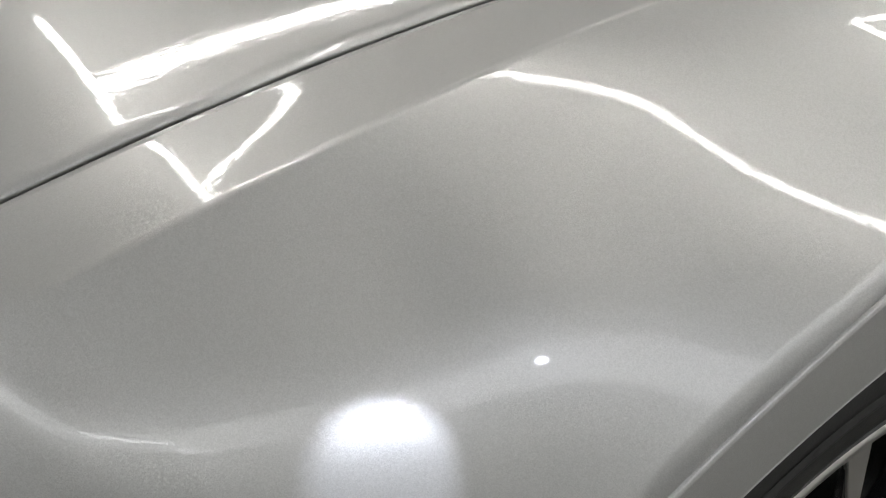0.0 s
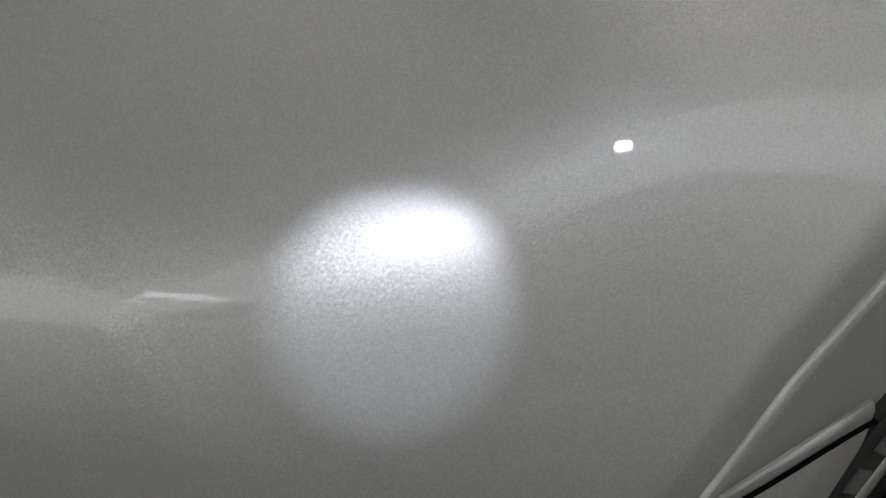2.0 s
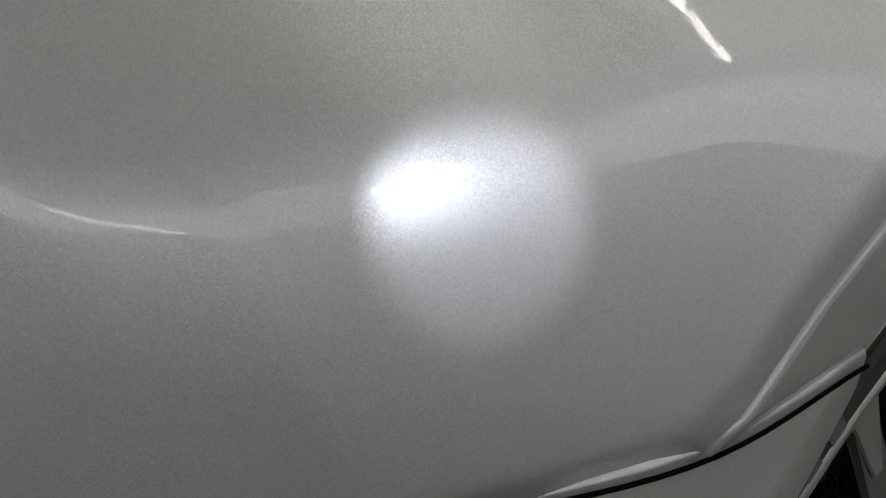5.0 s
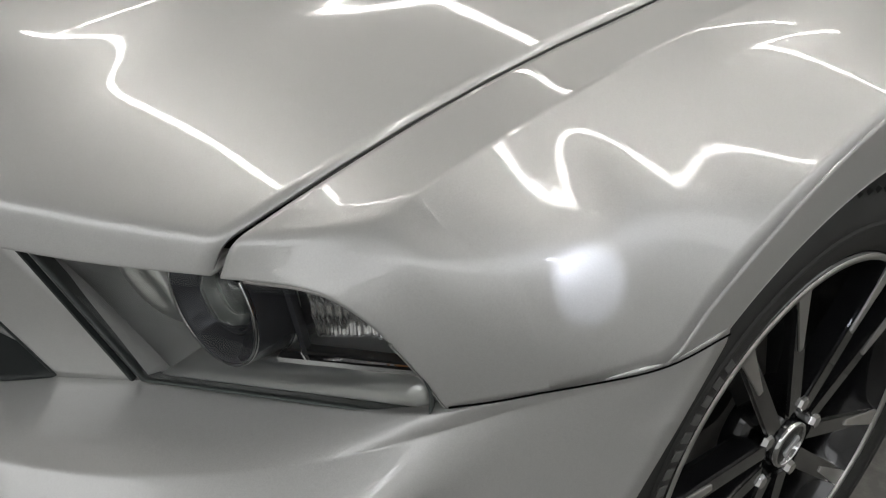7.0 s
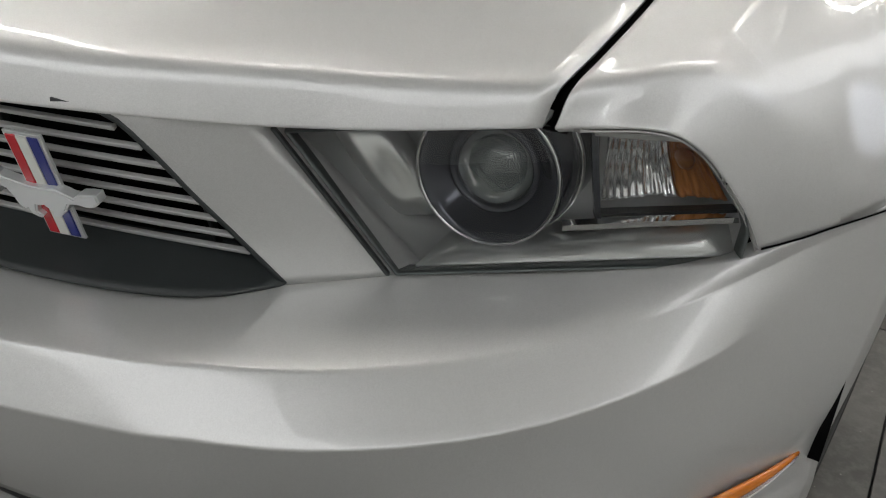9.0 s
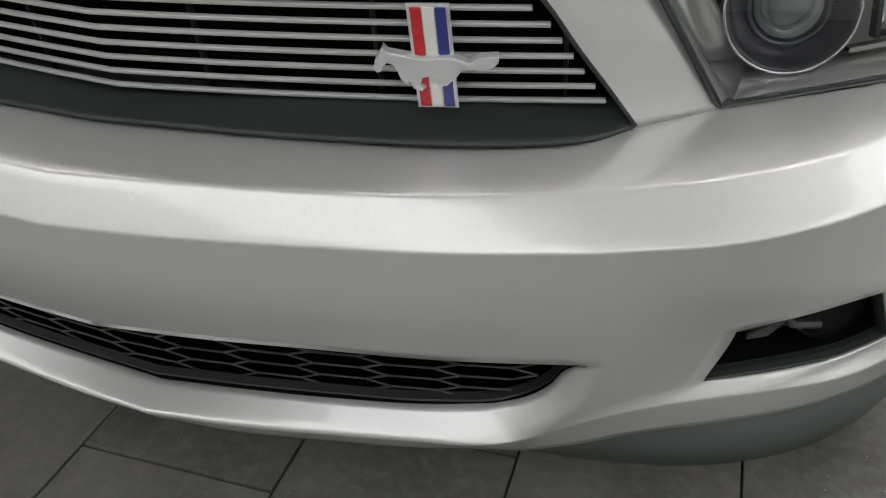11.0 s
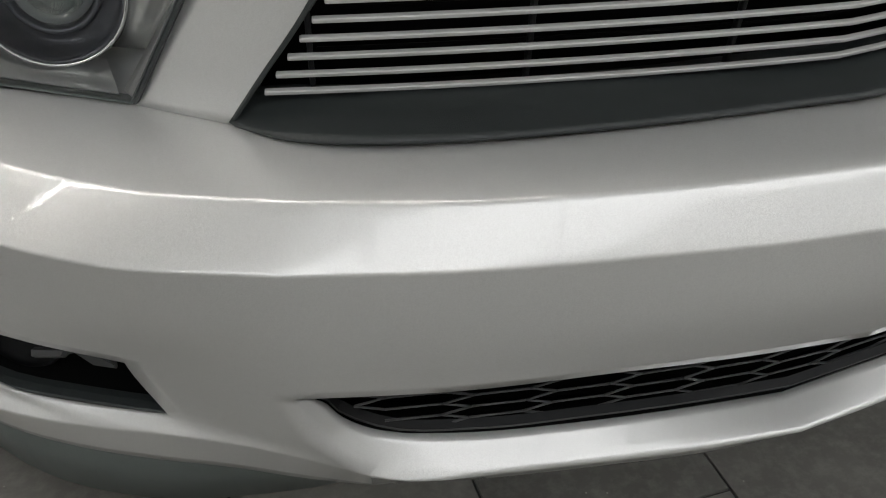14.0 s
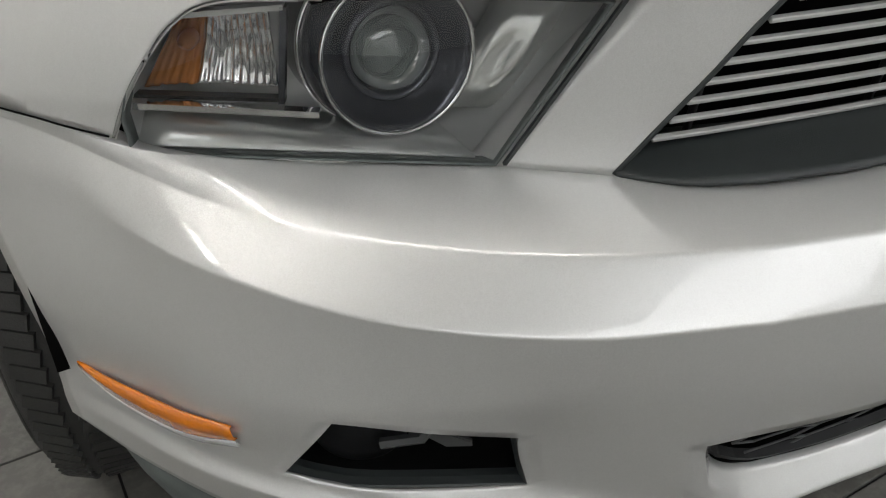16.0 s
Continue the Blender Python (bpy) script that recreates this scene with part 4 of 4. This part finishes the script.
# ---- emblem: three enamel bars with a running horse badge kept as plain shapes
def emblem():
    em = tagged(new("emblem"), "tricolour bar badge with a chrome running horse shape")
    em.parent = grille
    o = Vector((0.318, 0.143, 0.627))
    ex = Vector((0.98, 0.19, 0.02)).normalized()
    ez = Vector((-0.04, -0.16, 0.97)).normalized()
    n = ex.cross(ez).normalized()
    if n.y > 0:
        n = -n
    ez = (ez - ez.dot(n) * n).normalized()
    m = Matrix.Translation(o + n * 0.004) @ Matrix((ex, ez, n)).transposed().to_4x4()
    part("plate", prism([(-0.018, 0), (0.018, 0), (0.018, 0.098), (-0.018, 0.098)], 0.003, m, 0.0008), HORSE, em, "bright metal plate", smooth=False)
    for x0, x1, mat, nm in ((-0.015, -0.0058, RED, "red"), (-0.0050, 0.0050, WHITE, "white"), (0.0058, 0.015, BLUE, "blue")):
        part("enamel_bar", prism([(x0, 0.0025), (x1, 0.0025), (x1, 0.0955), (x0, 0.0955)], 0.0045, m, 0.0004), mat, em, nm + " enamel bar", smooth=False)
    body = [(-0.0520, 0.0410), (-0.0490, 0.0375), (-0.0455, 0.0385), (-0.0435, 0.0435), (-0.0390, 0.0470), (-0.0345, 0.0450), (-0.0310, 0.0390), (-0.0290, 0.0310), (-0.0250, 0.0265), (-0.0210, 0.0290), (-0.0190, 0.0225),
            (-0.0120, 0.0200), (-0.0080, 0.0235), (-0.0125, 0.0265), (-0.0100, 0.0330), (-0.0020, 0.0345), (0.0040, 0.0300), (0.0020, 0.0240), (0.0100, 0.0255), (0.0180, 0.0320), (0.0240, 0.0400), (0.0330, 0.0415),
            (0.0420, 0.0400), (0.0510, 0.0430), (0.0560, 0.0480), (0.0560, 0.0545), (0.0480, 0.0540), (0.0390, 0.0525), (0.0310, 0.0475), (0.0240, 0.0505), (0.0140, 0.0535), (0.0020, 0.0525), (-0.0100, 0.0520),
            (-0.0200, 0.0540), (-0.0300, 0.0560), (-0.0380, 0.0575), (-0.0415, 0.0620), (-0.0440, 0.0570), (-0.0490, 0.0500)]
    bm = prism(body, 0.010, m, 0.0016)
    part("running_horse", bm, HORSE, em, "satin chrome running horse shape", smooth=False)
    return em


emblem()


# ---- wheels
def wheel(x_sign):
    w = tagged(new("wheel"), "black five double spoke alloy wheel with bright faces")
    w.parent = car
    w.location = (0.80 * x_sign - (0.02 if x_sign < 0 else 0), HUB[1] + 0.009, HUB[2])
    w.rotation_euler = (0, 0, radians(-5))
    flip = mirrored if x_sign < 0 else (lambda b: b)
    xo = 0.105
    R = 0.343
    prof = [(xo - 0.225, 0.250), (xo - 0.228, 0.300), (xo - 0.215, 0.330), (xo - 0.19, 0.340), (xo - 0.115, R), (xo - 0.04, 0.340), (xo - 0.012, 0.329), (xo + 0.004, 0.310), (xo + 0.010, 0.288), (xo + 0.008, 0.268), (xo + 0.0, 0.256), (xo - 0.01, 0.248)]
    tyre = part("tyre", flip(lathe(prof, 96)), RUBBER, w, "black tyre with blocky tread")
    # tread blocks
    bm = bmesh.new()
    for k in range(100):
        a = 2 * math.pi * k / 100
        for x, wd, sk in ((xo - 0.022, 0.036, 0.010), (xo - 0.072, 0.040, 0.004), (xo - 0.118, 0.040, -0.004), (xo - 0.164, 0.040, 0.004), (xo - 0.208, 0.034, -0.010)):
            r = R + 0.0005 - (0.010 if abs(x - xo + 0.115) > 0.07 else 0.0)
            tilt = 0.45 if x > xo - 0.03 else (-0.45 if x < xo - 0.2 else 0)
            mm = Matrix.Rotation(a, 4, "X") @ Matrix.Translation((x, sk, r)) @ Matrix.Rotation(tilt, 4, "Y") @ Matrix.Rotation(0.25 if sk > 0 else -0.25, 4, "Z")
            box(bm, (wd, 0.0185, 0.008), mm)
    tb = part("tread", flip(bm), RUBBER, tyre, "", smooth=False)
    bm = lathe([(xo + 0.0085, 0.296), (xo + 0.0115, 0.294), (xo + 0.0115, 0.292), (xo + 0.0085, 0.290)], 96)
    part("sidewall_rib", flip(bm), RUBBER, tyre)
    for k in range(11):
        a = radians(38 + 4.2 * k)
        mm = Matrix.Rotation(a, 4, "X") @ Matrix.Translation((xo + 0.0095, 0, 0.279)) @ Matrix.Rotation(0.1, 4, "Y")
        part("sidewall_mark", flip(box(bmesh.new(), (0.002, 0.012, 0.016), mm, 0.0004)), SIDEMARK, tyre, "raised grey plain mark")
    # rim barrel and bright outer lip
    part("rim", flip(lathe([(xo - 0.22, 0.235), (xo - 0.20, 0.228), (xo - 0.05, 0.225), (xo - 0.012, 0.238), (xo + 0.000, 0.246), (xo + 0.004, 0.2475), (xo + 0.003, 0.2535), (xo - 0.006, 0.256)], 96)), WHEEL_BLACK, w)
    part("rim_edge", flip(lathe([(xo + 0.0005, 0.2450), (xo + 0.0045, 0.2455), (xo + 0.005, 0.2515), (xo + 0.002, 0.2535)], 96)), MACHINED, w, "bright machined rim edge")
    # spokes: five pairs, dark flanks and bright faces
    for k in range(5):
        a = 2 * math.pi * k / 5 + 0.35
        for s in (-1, 1):
            inner, out = s * 0.018, s * 0.050
            body = [(inner - 0.014, 0.045), (inner + 0.014, 0.045), (out + 0.013, 0.243), (out - 0.013, 0.243)]
            mm = Matrix.Rotation(a, 4, "X") @ Matrix((((0, 0, 1, xo - 0.034)), (1, 0, 0, 0), (0, 1, 0, 0), (0, 0, 0, 1)))
            part("spoke", flip(prism(body, 0.032, mm, 0.003)), WHEEL_BLACK, w, "gloss black spoke", smooth=False)
            face = [(out * 0.72 - 0.0040, 0.150), (out * 0.72 + 0.0040, 0.150), (out + 0.0125, 0.243), (out - 0.0125, 0.243)]
            mm2 = Matrix.Rotation(a, 4, "X") @ Matrix((((0, 0, 1, xo - 0.003)), (1, 0, 0, 0), (0, 1, 0, 0), (0, 0, 0, 1)))
            part("spoke_face", flip(prism(face, 0.003, mm2, 0.0006)), MACHINED, w, "bright machined spoke face", smooth=False)
        an = a + math.pi / 5
        bm = lathe([(xo - 0.030, 0.0105), (xo - 0.004, 0.0105), (xo + 0.002, 0.0085), (xo + 0.003, 0.0001)], 6)
        bmesh.ops.translate(bm, vec=(0, -0.057 * math.sin(an), 0.057 * math.cos(an)), verts=bm.verts)
        part("lug_nut", flip(bm), CHROME, w, "chrome lug nut", smooth=False)
    part("hub", flip(lathe([(xo - 0.05, 0.075), (xo - 0.030, 0.074), (xo - 0.022, 0.066), (xo - 0.020, 0.040), (xo - 0.008, 0.034)], 40)), WHEEL_BLACK, w)
    part("cap", flip(lathe([(xo - 0.02, 0.032), (xo - 0.002, 0.031), (xo + 0.002, 0.028), (xo + 0.003, 0.0001)], 40)), WHEEL_BLACK, w, "gloss black centre cap")
    part("cap_ring", flip(lathe([(xo - 0.002, 0.0315), (xo + 0.003, 0.031), (xo + 0.004, 0.0275), (xo + 0.002, 0.027)], 40)), CHROME, w, "chrome ring on the cap")
    part("cap_mark", flip(box(bmesh.new(), (0.003, 0.030, 0.009), Matrix.Translation((xo + 0.004, 0, 0)) @ Matrix.Rotation(0.5, 4, "X"), 0.001)), HORSE, w, "plain bright mark")
    # brake disc behind
    part("brake_disc", flip(lathe([(xo - 0.11, 0.05), (xo - 0.11, 0.158), (xo - 0.135, 0.158), (xo - 0.135, 0.05)], 48)), DISC, w, "grey steel brake disc")
    return w


SIDEMARK = material("raised_rubber_mark", (0.14, 0.14, 0.135), 0.6)
DISC = material("brake_steel", (0.25, 0.24, 0.23), 0.4, 0.8, noise_scale=40, noise_amount=0.2)
wheel(1)
wheel(-1)

# ---------------------------------------------------------------- floor tiles, last
TILE_W, TILE_L = 0.313, 0.627
offsets = {-3: 0.835, 0: 0.177, 1: 0.340, 2: 0.742, 3: 0.742}
bm = box(bmesh.new(), (TILE_W - 0.004, TILE_L - 0.004, 0.006), Matrix.Translation((0, 0, -0.003)), 0.0012)
tile_mesh = mesh_of(bm, "tile")
tile_mesh.materials.append(SLATE)
for i in range(-12, 13):
    x = 0.055 + TILE_W * (i + 0.5) - TILE_W
    if abs(x) > ROOM_X - 0.15:
        continue
    off = offsets.get(i, 0.177 + 0.31 * (i % 2))
    k0 = int((ROOM_Y0 - off) / TILE_L) - 1
    for k in range(k0, k0 + 16):
        y = off + TILE_L * (k + 0.5)
        if y < ROOM_Y0 + 0.3 or y > ROOM_Y1 - 0.3:
            continue
        t = new("tile", tile_mesh)
        t.location = (x, y, random.uniform(-0.0006, 0.0006))
        t.parent = floor
        t.matrix_parent_inverse = Matrix.Translation((0, -(ROOM_Y0 + ROOM_Y1) / 2, 0.056))
